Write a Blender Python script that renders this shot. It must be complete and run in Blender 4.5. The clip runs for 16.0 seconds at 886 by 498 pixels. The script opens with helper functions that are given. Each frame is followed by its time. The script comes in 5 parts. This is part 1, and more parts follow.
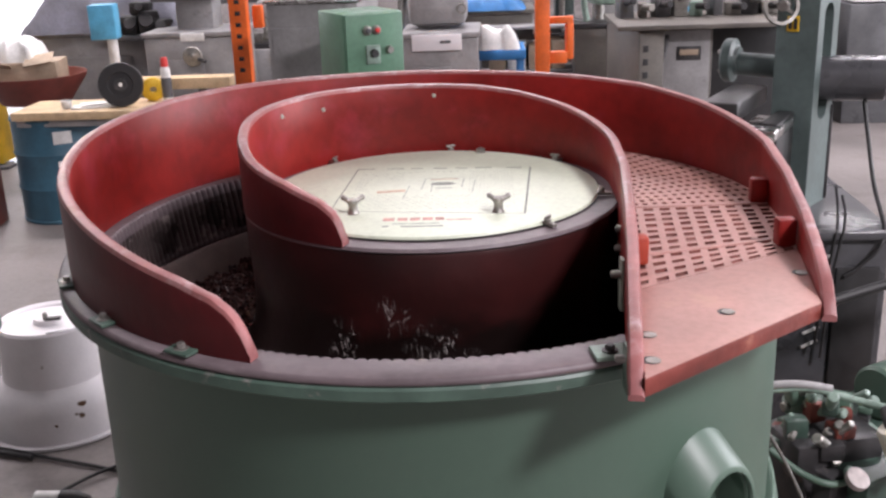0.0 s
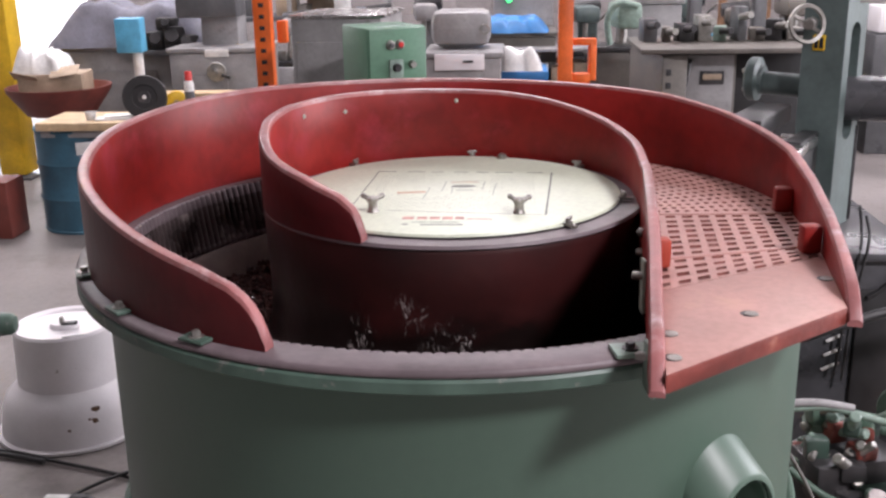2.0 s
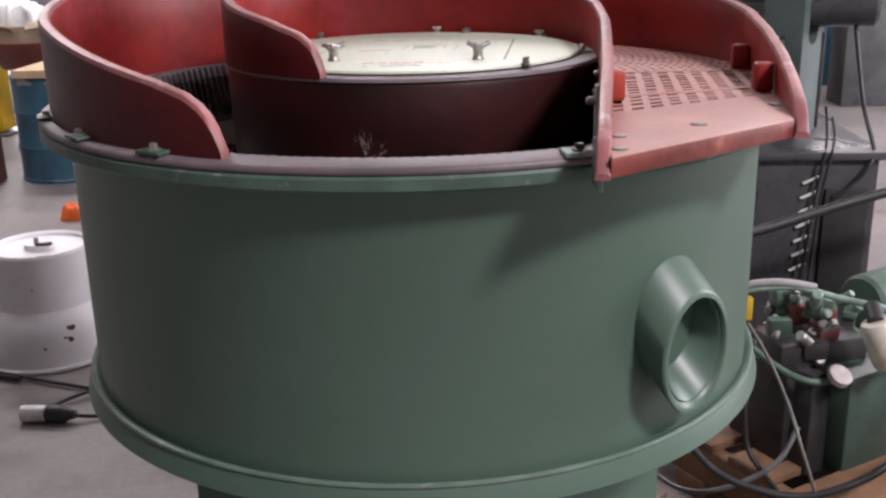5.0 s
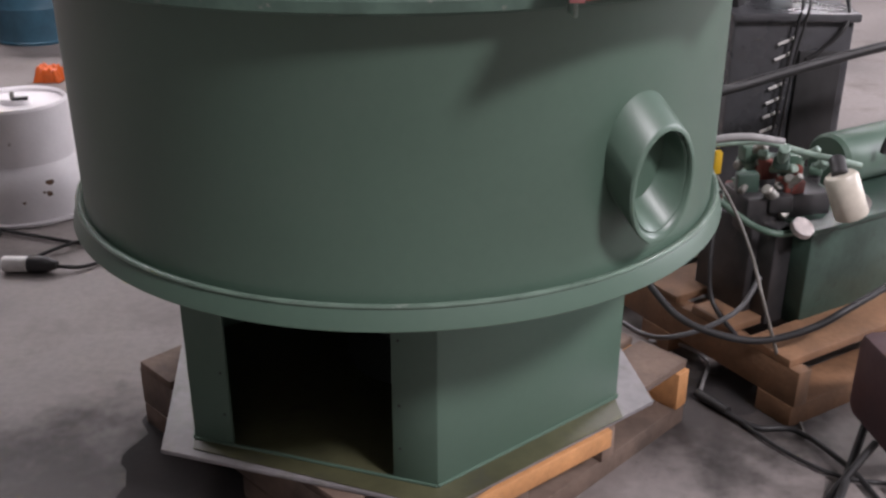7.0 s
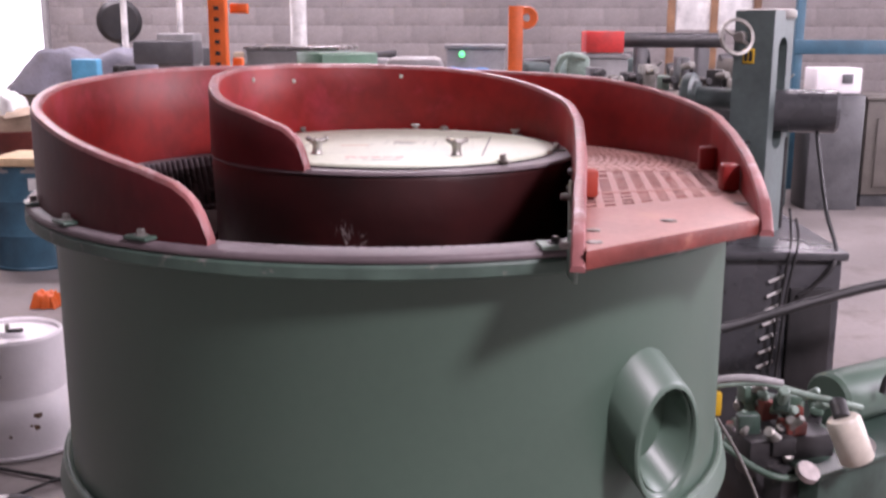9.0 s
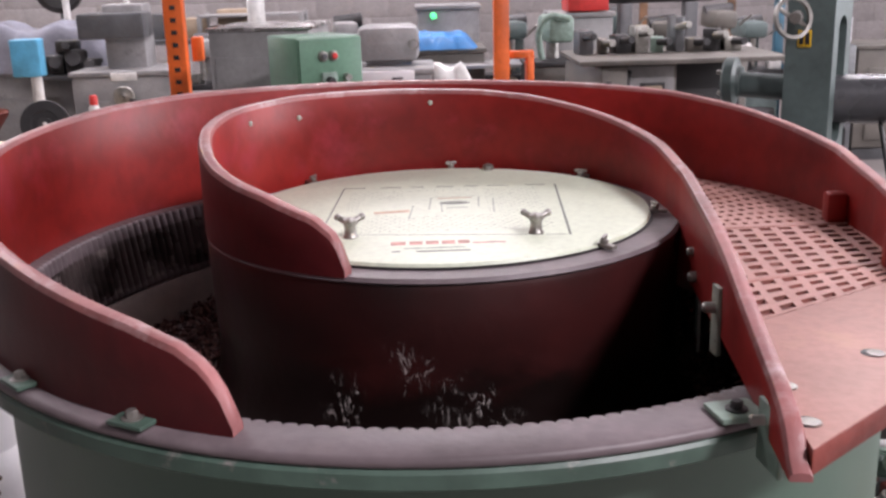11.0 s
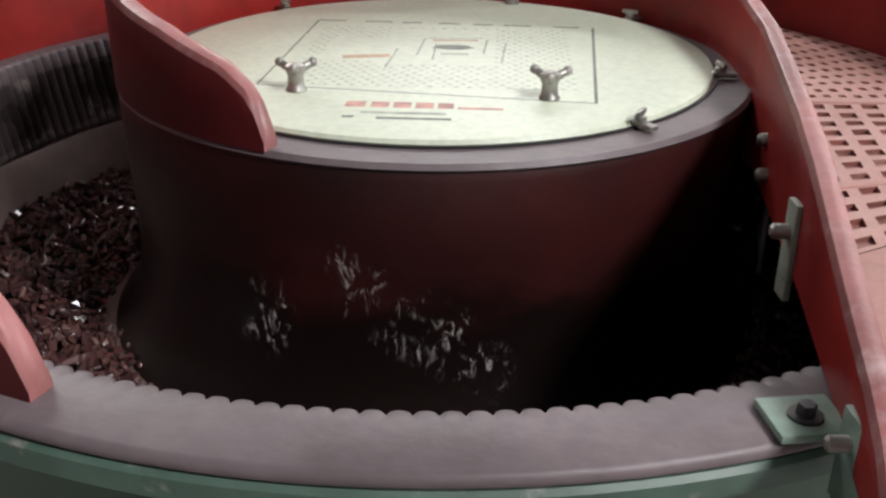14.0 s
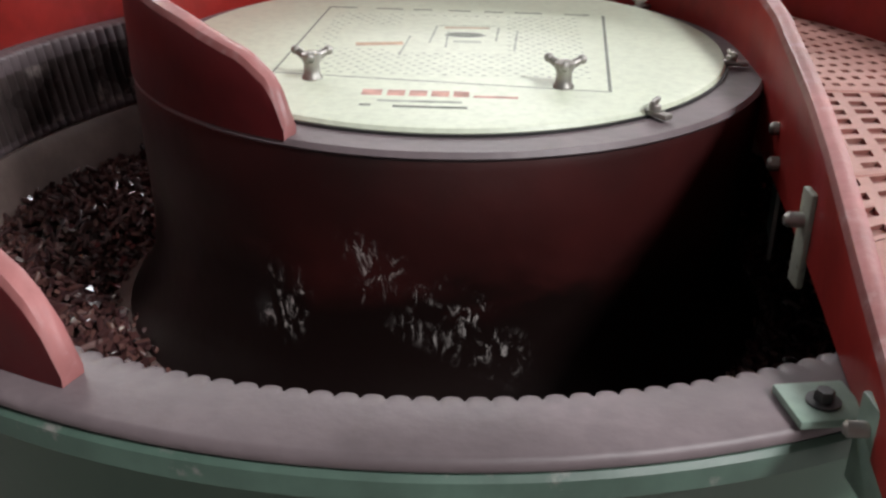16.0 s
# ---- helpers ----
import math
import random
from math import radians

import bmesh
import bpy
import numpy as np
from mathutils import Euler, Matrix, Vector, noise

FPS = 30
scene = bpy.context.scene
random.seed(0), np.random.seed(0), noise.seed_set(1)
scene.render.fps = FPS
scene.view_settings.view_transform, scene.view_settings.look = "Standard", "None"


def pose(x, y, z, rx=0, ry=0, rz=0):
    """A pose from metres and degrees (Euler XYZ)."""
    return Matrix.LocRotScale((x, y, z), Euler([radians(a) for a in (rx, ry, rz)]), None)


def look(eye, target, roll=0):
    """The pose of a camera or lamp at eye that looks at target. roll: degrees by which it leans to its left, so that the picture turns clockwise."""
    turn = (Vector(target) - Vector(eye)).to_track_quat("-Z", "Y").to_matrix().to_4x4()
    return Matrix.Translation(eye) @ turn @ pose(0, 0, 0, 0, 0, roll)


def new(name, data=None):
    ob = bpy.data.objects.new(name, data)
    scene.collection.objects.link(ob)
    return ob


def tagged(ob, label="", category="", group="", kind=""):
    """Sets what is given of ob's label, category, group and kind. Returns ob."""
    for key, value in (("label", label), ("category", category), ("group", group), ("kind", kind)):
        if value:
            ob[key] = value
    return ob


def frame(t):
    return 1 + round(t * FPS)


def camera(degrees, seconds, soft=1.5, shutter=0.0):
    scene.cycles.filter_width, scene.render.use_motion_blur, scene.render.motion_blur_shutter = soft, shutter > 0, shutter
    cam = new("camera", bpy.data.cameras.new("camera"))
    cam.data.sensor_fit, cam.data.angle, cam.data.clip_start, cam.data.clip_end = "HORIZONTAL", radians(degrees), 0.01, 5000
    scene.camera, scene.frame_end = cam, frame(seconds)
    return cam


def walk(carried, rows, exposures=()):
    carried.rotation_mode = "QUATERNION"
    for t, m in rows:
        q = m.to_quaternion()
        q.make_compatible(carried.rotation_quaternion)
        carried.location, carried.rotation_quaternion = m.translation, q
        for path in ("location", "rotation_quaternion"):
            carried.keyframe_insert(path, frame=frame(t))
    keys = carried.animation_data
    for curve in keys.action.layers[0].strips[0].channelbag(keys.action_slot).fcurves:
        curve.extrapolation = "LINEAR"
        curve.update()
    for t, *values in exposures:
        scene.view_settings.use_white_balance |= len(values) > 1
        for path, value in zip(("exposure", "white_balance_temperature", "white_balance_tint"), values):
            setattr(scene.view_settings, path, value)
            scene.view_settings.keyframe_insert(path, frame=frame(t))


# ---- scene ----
EXPOSURES = [(0.0, 0.0, 6500, 15), (3.5, -0.07, 6500, 16), (6.2, -0.23, 6500, 15), (7.6, -0.24, 6500, 15), (8.6, -0.05, 6500, 27), (9.2, 0.02, 6500, 31), (11.5, -0.07, 6500, 12), (13.5, -0.16, 6500, 4), (16.0, -0.16, 6500, 4)]
cam = camera(47.42, 16.0, soft=2.5, shutter=0.4)
ROWS = [
    (0.0, 0.1092, -1.7234, 1.6101, 71.63, 2.05, 2.50),
    (0.5, 0.1120, -1.7313, 1.6111, 71.24, 1.60, 3.31),
    (1.0, 0.1030, -1.7260, 1.6062, 70.66, 0.76, 3.32),
    (1.5, 0.1033, -1.7383, 1.6045, 70.72, 0.36, 3.40),
    (2.0, 0.1053, -1.7227, 1.5652, 73.18, 1.02, 3.87),
    (2.5, 0.1179, -1.7266, 1.5050, 73.59, 1.29, 3.79),
    (3.0, 0.1234, -1.7218, 1.4556, 73.63, 1.87, 3.28),
    (3.5, 0.1312, -1.7180, 1.4109, 72.63, 2.52, 3.39),
    (5.8, 0.1510, -1.8650, 1.3120, 72.00, 0.65, 2.75),
    (6.0, 0.1515, -1.8716, 1.2982, 70.54, 0.65, 2.69),
    (6.5, 0.1502, -1.8616, 1.2963, 67.19, 0.38, 2.11),
    (7.0, 0.1501, -1.8766, 1.3024, 65.67, 0.05, 2.01),
    (7.5, 0.1454, -1.8785, 1.3023, 65.65, -0.04, 1.79),
    (8.0, 0.1425, -1.8769, 1.3110, 70.01, 0.19, 1.41),
    (8.5, 0.1449, -1.8663, 1.3322, 74.30, -0.23, 1.14),
    (9.0, 0.1369, -1.8447, 1.3588, 77.72, -0.13, 1.57),
    (9.2, 0.1340, -1.8360, 1.3690, 78.45, -0.10, 1.70),
]
# closing in over the rim: eye, target, roll
CLOSE = [
    (11.3, (-0.033, -1.296, 1.481), (0.037, 0.608, 0.873), -2.3),
    (11.5, (-0.027, -1.232, 1.47), (0.165, 0.644, 0.805), 0.1),
    (12, (-0.074, -1.147, 1.45), (0.174, 0.706, 0.739), -0.2),
    (12.5, (-0.009, -1.109, 1.433), (0.064, 0.731, 0.652), 2.4),
    (13, (0.064, -1.092, 1.429), (-0.013, 0.739, 0.627), 0.3),
    (13.5, (0.057, -1.087, 1.433), (-0.019, 0.731, 0.603), 0.7),
    (14, (0.066, -1.065, 1.419), (-0.031, 0.745, 0.572), 0.5),
    (14.5, (0.053, -1.058, 1.423), (-0.043, 0.741, 0.554), 0.5),
    (15, (0.053, -1.07, 1.424), (-0.039, 0.725, 0.547), 0.5),
    (15.5, (0.052, -1.076, 1.425), (-0.058, 0.719, 0.55), 0.4),
    (16, (0.049, -1.074, 1.426), (-0.039, 0.722, 0.55), 0.7),
]
walk(cam, [(t, pose(x, y, z, rx, ry, rz)) for t, x, y, z, rx, ry, rz in ROWS] + [(t, look(eye, to, roll)) for t, eye, to, roll in CLOSE], EXPOSURES)
# exposure, hall light
world = bpy.data.worlds.new("hall_air")
scene.world = world
world.use_nodes = True
world.node_tree.nodes["Background"].inputs[0].default_value = (0.75, 0.8, 0.9, 1)
world.node_tree.nodes["Background"].inputs[1].default_value = 0.085


def ceiling_lamp(x, y, z, tx, ty, tz, sx, sy, watts, colour=(1.0, 0.965, 1.0)):
    data = bpy.data.lights.new("ceiling_lamp_light", "AREA")
    data.shape, data.size, data.size_y, data.energy, data.color = "RECTANGLE", sx, sy, watts, colour
    ob = new("ceiling_lamp_light", data)
    ob.matrix_world = look((x, y, z), (tx, ty, tz))
    return ob


LAMPS = [(3.25, -3.15, 4.75, 1.0, 1.0, 550), (-3.2, 2.2, 4.75, 1.6, 0.5, 62), (-3.6, 5.2, 4.75, 1.6, 0.5, 190),
         (0.2, 5.2, 4.75, 1.6, 0.5, 110), (3.0, 3.8, 4.75, 1.6, 0.5, 140), (0.0, 7.6, 4.75, 2.4, 0.5, 130),
         (4.2, 8.0, 4.75, 2.4, 0.5, 130), (-4.2, 7.4, 4.75, 2.4, 0.5, 170), (-0.5, -4.0, 4.75, 1.6, 0.5, 9)]
for lx, ly, lz, lsx, lsy, lw in LAMPS:
    ceiling_lamp(lx, ly, lz, lx, ly + 0.001, 0, lsx, lsy, lw)
# daylight through the open doors
ceiling_lamp(8.6, 2.4, 2.1, 2.2, 2.2, 0.0, 3.2, 3.0, 830, (0.94, 0.95, 1.0))
ceiling_lamp(-5.6, 9.7, 1.6, -1.5, 2.0, 0.9, 1.6, 2.4, 120, (0.92, 0.96, 1.0))

# ---- materials ----
def mat(name, base, rough=0.5, metal=0.0, dark=0.7, light=1.15, scale=6.0, grain=60.0, bump=0.05, spot=None, spot_at=0.66,
        spot_scale=9.0, spread=0.12, coat=0.0, per=0.0, speck=0.3):
    """A painted, cast or worn surface: slow blotches, fine grain, worn spots of another colour, fine relief."""
    m = bpy.data.materials.new(name)
    m.use_nodes = True
    t = m.node_tree
    n, l = t.nodes, t.links
    b = n["Principled BSDF"]
    co = n.new("ShaderNodeTexCoord")
    n1 = n.new("ShaderNodeTexNoise")
    n1.inputs["Scale"].default_value, n1.inputs["Detail"].default_value = scale, 5
    n2 = n.new("ShaderNodeTexNoise")
    n2.inputs["Scale"].default_value, n2.inputs["Detail"].default_value = grain, 4
    for k in (n1, n2):
        l.new(co.outputs["Object"], k.inputs["Vector"])
    r1 = n.new("ShaderNodeValToRGB")
    r1.color_ramp.elements[0].position, r1.color_ramp.elements[1].position = 0.3, 0.72
    r1.color_ramp.elements[0].color = (*[c * dark for c in base], 1)
    r1.color_ramp.elements[1].color = (*[min(1, c * light) for c in base], 1)
    l.new(n1.outputs["Fac"], r1.inputs[0])
    mix = n.new("ShaderNodeMix")
    mix.data_type, mix.blend_type = "RGBA", "MULTIPLY"
    mix.inputs[0].default_value = speck
    r2 = n.new("ShaderNodeValToRGB")
    r2.color_ramp.elements[0].position, r2.color_ramp.elements[1].position = 0.32, 0.6
    r2.color_ramp.elements[0].color, r2.color_ramp.elements[1].color = (0.62, 0.62, 0.62, 1), (1, 1, 1, 1)
    l.new(n2.outputs["Fac"], r2.inputs[0])
    l.new(r1.outputs[0], mix.inputs[6])
    l.new(r2.outputs[0], mix.inputs[7])
    out = mix.outputs[2]
    if per:
        ob = n.new("ShaderNodeObjectInfo")
        hs = n.new("ShaderNodeHueSaturation")
        mr = n.new("ShaderNodeMapRange")
        mr.inputs["To Min"].default_value, mr.inputs["To Max"].default_value = 1 - per, 1 + per
        l.new(ob.outputs["Random"], mr.inputs[0])
        l.new(mr.outputs[0], hs.inputs["Value"])
        l.new(out, hs.inputs["Color"])
        out = hs.outputs[0]
    if spot:
        n3 = n.new("ShaderNodeTexNoise")
        n3.inputs["Scale"].default_value, n3.inputs["Detail"].default_value = spot_scale, 8
        n3.inputs["Roughness"].default_value = 0.65
        l.new(co.outputs["Object"], n3.inputs["Vector"])
        r3 = n.new("ShaderNodeValToRGB")
        r3.color_ramp.elements[0].position, r3.color_ramp.elements[1].position = spot_at, min(1, spot_at + spread)
        l.new(n3.outputs["Fac"], r3.inputs[0])
        mx = n.new("ShaderNodeMix")
        mx.data_type = "RGBA"
        l.new(r3.outputs[0], mx.inputs[0])
        l.new(out, mx.inputs[6])
        mx.inputs[7].default_value = (*spot, 1)
        out = mx.outputs[2]
    l.new(out, b.inputs["Base Color"])
    rr = n.new("ShaderNodeMapRange")
    rr.inputs["To Min"].default_value, rr.inputs["To Max"].default_value = max(0.02, rough - 0.1), min(1, rough + 0.12)
    l.new(n1.outputs["Fac"], rr.inputs[0])
    l.new(rr.outputs[0], b.inputs["Roughness"])
    b.inputs["Metallic"].default_value = metal
    b.inputs["Coat Weight"].default_value = coat
    b.inputs["Coat Roughness"].default_value = 0.25
    if bump:
        bp = n.new("ShaderNodeBump")
        bp.inputs["Strength"].default_value, bp.inputs["Distance"].default_value = bump, 0.01
        l.new(n2.outputs["Fac"], bp.inputs["Height"])
        l.new(bp.outputs[0], b.inputs["Normal"])
    return m


GREEN = mat("machine_green_paint", (0.076, 0.127, 0.095), 0.42, dark=0.92, light=1.07, scale=2.2, grain=70, bump=0.012, spot=(0.088, 0.134, 0.104), spot_at=0.55, spot_scale=5, spread=0.3, speck=0.08)
# paler than the drum: the bead's lamp highlight is put into the colour
GREEN_BEAD = mat("highlight_green_weld_bead", (0.13, 0.19, 0.15), 0.3, dark=0.8, light=1.2, scale=20, grain=50, bump=0.2, spot=(0.26, 0.3, 0.26), spot_at=0.6, spot_scale=30)
GREEN_WORN = mat("worn_green_paint", (0.075, 0.125, 0.098), 0.45, scale=14, spot=(0.28, 0.25, 0.24), spot_at=0.6, spot_scale=26)
DARK_GREEN = mat("oily_dark_green_paint", (0.038, 0.066, 0.052), 0.35, dark=0.6, light=1.3, scale=9, spot=(0.02, 0.02, 0.018), spot_at=0.58, spot_scale=14)
PALE_GREEN = mat("pale_green_paint", (0.22, 0.3, 0.25), 0.45, scale=30, spot=(0.1, 0.08, 0.07), spot_at=0.64, spot_scale=50)
RED = mat("red_urethane_lining", (0.25, 0.0145, 0.0115), 0.44, dark=0.55, light=1.25, scale=5, grain=40, bump=0.05, spot=(0.31, 0.03, 0.05), spot_at=0.55, spot_scale=7, spread=0.25)
RED.node_tree.nodes["Principled BSDF"].inputs["Specular IOR Level"].default_value = 0.35
# darker copy of RED: shade on the walls' outer sides, put into colour
RED_SHADED = mat("shaded_maroon_outer_side", (0.09, 0.0085, 0.0105), 0.45, dark=0.6, light=1.25, scale=5, grain=40, bump=0.06, spot=(0.13, 0.019, 0.021), spot_at=0.58, spot_scale=7, spread=0.25)
RED_SHADED.node_tree.nodes["Principled BSDF"].inputs["Specular IOR Level"].default_value = 0.35
RED_EDGE = mat("worn_red_urethane_edge", (0.31, 0.115, 0.112), 0.42, dark=0.7, light=1.25, scale=12, grain=55, bump=0.12, spot=(0.5, 0.36, 0.36), spot_at=0.56, spot_scale=20, spread=0.25)
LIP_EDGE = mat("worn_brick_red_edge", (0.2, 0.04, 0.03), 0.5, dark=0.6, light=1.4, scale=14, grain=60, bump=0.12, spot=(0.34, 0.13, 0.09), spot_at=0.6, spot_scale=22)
RED_DECK = mat("dusty_red_deck", (0.44, 0.235, 0.205), 0.5, dark=0.85, light=1.12, scale=8, grain=110, bump=0.06, spot=(0.5, 0.3, 0.22), spot_at=0.6, spot_scale=8, spread=0.2)
# deck red darkened: the shade inside the slots is part of this colour
SLOT = mat("dusty_shaded_maroon_slot", (0.2, 0.072, 0.06), 0.6, dark=0.55, light=1.5, scale=26, grain=90, bump=0.1, spot=(0.36, 0.2, 0.17), spot_at=0.54, spot_scale=16, spread=0.2)
LINER_TOP = mat("grey_pink_rim_lining", (0.165, 0.128, 0.137), 0.48, dark=0.68, light=1.3, scale=7, grain=70, bump=0.07, spot=(0.115, 0.09, 0.098), spot_at=0.5, spot_scale=12, spread=0.22)
TUB_DARK = mat("dark_wet_maroon_lining", (0.085, 0.012, 0.012), 0.33, dark=0.55, light=1.3, scale=6, grain=35, bump=0.08)
# dark base and pale spots: rib shade and glimmers put into colour
TUB_RIB = mat("brown_rib_shade_glimmer", (0.062, 0.047, 0.046), 0.28, dark=0.4, light=1.6, scale=14, grain=60, bump=0.1, spot=(0.3, 0.25, 0.24), spot_at=0.56, spot_scale=24)
TUB_BOWL = mat("brown_trough_lining", (0.2, 0.145, 0.13), 0.42, dark=0.6, light=1.2, scale=9, grain=50, bump=0.08)
LID_WHITE = mat("cream_white_lid_paint", (0.67, 0.715, 0.575), 0.42, dark=0.95, light=1.03, scale=4, grain=120, bump=0.01, spot=(0.6, 0.63, 0.5), spot_at=0.6)
INK_DARK = mat("grey_print_ink", (0.22, 0.24, 0.2), 0.6, scale=60, bump=0)
INK_FAINT = mat("faint_grey_print_ink", (0.43, 0.47, 0.39), 0.6, scale=60, bump=0)
INK_RED = mat("faded_red_print_ink", (0.62, 0.35, 0.29), 0.6, scale=60, bump=0)
INK_ORANGE = mat("faded_orange_print_ink", (0.6, 0.44, 0.3), 0.6, scale=60, bump=0)
STEEL = mat("dull_steel", (0.36, 0.345, 0.32), 0.42, 0.8, scale=30, spot=(0.2, 0.16, 0.13), spot_at=0.62, spot_scale=40)
STEEL_BRIGHT = mat("bright_steel", (0.62, 0.61, 0.6), 0.25, 1.0, scale=20)
DARK_METAL = mat("oily_dark_metal", (0.06, 0.058, 0.06), 0.4, 0.5, scale=14, grain=50, spot=(0.16, 0.14, 0.13), spot_at=0.62, spot_scale=14)
BLACK = mat("black_rubber", (0.022, 0.021, 0.022), 0.5, scale=20)
# near-black stands for the darkness inside pedestal and spout
INSIDE = mat("dark_inside_shade", (0.03, 0.035, 0.033), 0.7, scale=9, spot=(0.1, 0.1, 0.09), spot_at=0.68, spot_scale=14)
GREY_PLATE = mat("grey_base_plate", (0.24, 0.225, 0.23), 0.45, scale=7, spot=(0.09, 0.09, 0.055), spot_at=0.5, spot_scale=6, spread=0.2)
OLIVE_PLATE = mat("oily_olive_plate", (0.08, 0.08, 0.042), 0.4, scale=8, spot=(0.05, 0.05, 0.035), spot_at=0.55, spot_scale=10)
CONCRETE = mat("stained_concrete_floor", (0.235, 0.207, 0.198), 0.6, dark=0.7, light=1.15, scale=1.6, grain=45, bump=0.05, spot=(0.10, 0.082, 0.075), spot_at=0.5, spot_scale=3.2, spread=0.3, speck=0.3)
WHITE_METAL = mat("white_enamel", (0.78, 0.745, 0.76), 0.42, dark=0.9, light=1.05, scale=6, grain=70, spot=(0.25, 0.19, 0.16), spot_at=0.68, spot_scale=9, spread=0.05, speck=0.06)
WHITE_PLAIN = mat("white_plastic", (0.72, 0.7, 0.68), 0.4, scale=12)
WOOD = mat("pallet_pine", (0.19, 0.1, 0.053), 0.7, dark=0.65, light=1.25, scale=9, grain=80, bump=0.15, per=0.25)
WOOD_END = mat("fresh_sawn_pine", (0.52, 0.25, 0.1), 0.65, dark=0.75, light=1.15, scale=14, grain=90, bump=0.12)
WOOD_OLD = mat("old_oily_wood", (0.16, 0.11, 0.085), 0.75, dark=0.5, light=1.4, scale=9, grain=70, bump=0.15, per=0.25)
PLY = mat("pale_plywood", (0.62, 0.45, 0.27), 0.6, scale=10, grain=70, bump=0.06)
BLUE = mat("blue_drum_paint", (0.036, 0.112, 0.165), 0.45, scale=7, spot=(0.15, 0.2, 0.22), spot_at=0.66)
BLUE_BRIGHT = mat("bright_blue_paint", (0.03, 0.2, 0.5), 0.5, scale=9)
LIGHT_BLUE = mat("light_blue_paint", (0.1, 0.4, 0.62), 0.5, scale=9)
YELLOW = mat("safety_yellow_paint", (0.75, 0.46, 0.02), 0.5, scale=6, spot=(0.4, 0.25, 0.05), spot_at=0.66)
ORANGE = mat("rack_orange_paint", (0.8, 0.14, 0.02), 0.45, scale=8, spot=(0.5, 0.1, 0.03), spot_at=0.66)
MAROON = mat("maroon_paint", (0.16, 0.035, 0.025), 0.5, scale=9)
RED_PAINT = mat("bright_red_paint", (0.6, 0.04, 0.035), 0.45, scale=9)
GREY_MACHINE = mat("grey_machine_enamel", (0.3, 0.29, 0.29), 0.45, scale=7, spot=(0.14, 0.13, 0.13), spot_at=0.62)
GREY_BROWN = mat("grey_brown_cabinet_paint", (0.135, 0.12, 0.105), 0.5, scale=6, spot=(0.07, 0.06, 0.055), spot_at=0.62)
GREY_DARK = mat("dark_grey_enamel", (0.1, 0.1, 0.105), 0.35, scale=7, spot=(0.04, 0.04, 0.04), spot_at=0.62)
GLOSS_GREY = mat("glossy_dark_grey_enamel", (0.07, 0.07, 0.076), 0.27, scale=7, grain=50, bump=0.03, spot=(0.05, 0.05, 0.052), spot_at=0.62)
TEAL_GREY = mat("dark_teal_machine_paint", (0.11, 0.145, 0.14), 0.42, scale=7, spot=(0.05, 0.065, 0.06), spot_at=0.62)
PANEL_GREEN = mat("control_box_green", (0.1, 0.22, 0.14), 0.45, scale=6)
TARP = mat("grey_canvas", (0.19, 0.19, 0.23), 0.8, scale=8, bump=0.3)
CARDBOARD = mat("cardboard", (0.42, 0.32, 0.23), 0.75, scale=9)
CREAM = mat("cream_filter_paint", (0.6, 0.55, 0.47), 0.35, dark=0.9, light=1.05, scale=12, bump=0.02)
CARDBOARD_PALE = mat("pale_grey_dial", (0.5, 0.44, 0.43), 0.5, scale=30, bump=0)
PAPER = mat("white_paper", (0.8, 0.79, 0.77), 0.7, scale=9, bump=0)
BLOCK = mat("painted_concrete_block", (0.25, 0.225, 0.222), 0.8, dark=0.85, light=1.12, scale=5, grain=40, bump=0.25, per=0.1)
MORTAR = mat("mortar", (0.25, 0.225, 0.222), 0.9, scale=20, bump=0.2)
CEIL = mat("grey_ceiling_deck", (0.3, 0.3, 0.31), 0.8, scale=3)
WALL_PAINT = mat("grey_wall_paint", (0.36, 0.34, 0.33), 0.8, scale=3, bump=0.1)


def media_material():
    m = mat("wet_brown_plastic_media", (0.07, 0.028, 0.02), 0.13, dark=0.6, light=1.3, scale=40, bump=0.05)
    n, l = m.node_tree.nodes, m.node_tree.links
    g = n.new("ShaderNodeNewGeometry")
    r = n.new("ShaderNodeValToRGB")
    e = r.color_ramp.elements
    e[0].position, e[0].color = 0.0, (0.035, 0.016, 0.017, 1)
    e[1].position, e[1].color = 1.0, (0.2, 0.13, 0.125, 1)
    for p, c in ((0.4, (0.055, 0.024, 0.024, 1)), (0.78, (0.085, 0.037, 0.033, 1)), (0.95, (0.13, 0.065, 0.055, 1))):
        k = e.new(p)
        k.color = c
    l.new(g.outputs["Random Per Island"], r.inputs[0])
    l.new(r.outputs[0], n["Principled BSDF"].inputs["Base Color"])
    return m


MEDIA = media_material()


def glow(name, colour, strength):
    m = bpy.data.materials.new(name)
    m.use_nodes = True
    b = m.node_tree.nodes["Principled BSDF"]
    b.inputs["Base Color"].default_value = (*colour, 1)
    b.inputs["Emission Color"].default_value = (*colour, 1)
    b.inputs["Emission Strength"].default_value = strength
    return m


DAYLIGHT = glow("overcast_daylight", (0.95, 0.97, 1.0), 2.2)
LED_GREEN = glow("green_pilot_light", (0.1, 0.9, 0.3), 1.5)
TUBE_WHITE = glow("fluorescent_tube", (1.0, 0.97, 0.95), 4.0)


# ---- mesh helpers ----
def finish(bm, sharp=38):
    bmesh.ops.recalc_face_normals(bm, faces=bm.faces)
    me = bpy.data.meshes.new("mesh")
    bm.to_mesh(me)
    bm.free()
    for p in me.polygons:
        p.use_smooth = True
    me.set_sharp_from_angle(angle=radians(sharp))
    return me


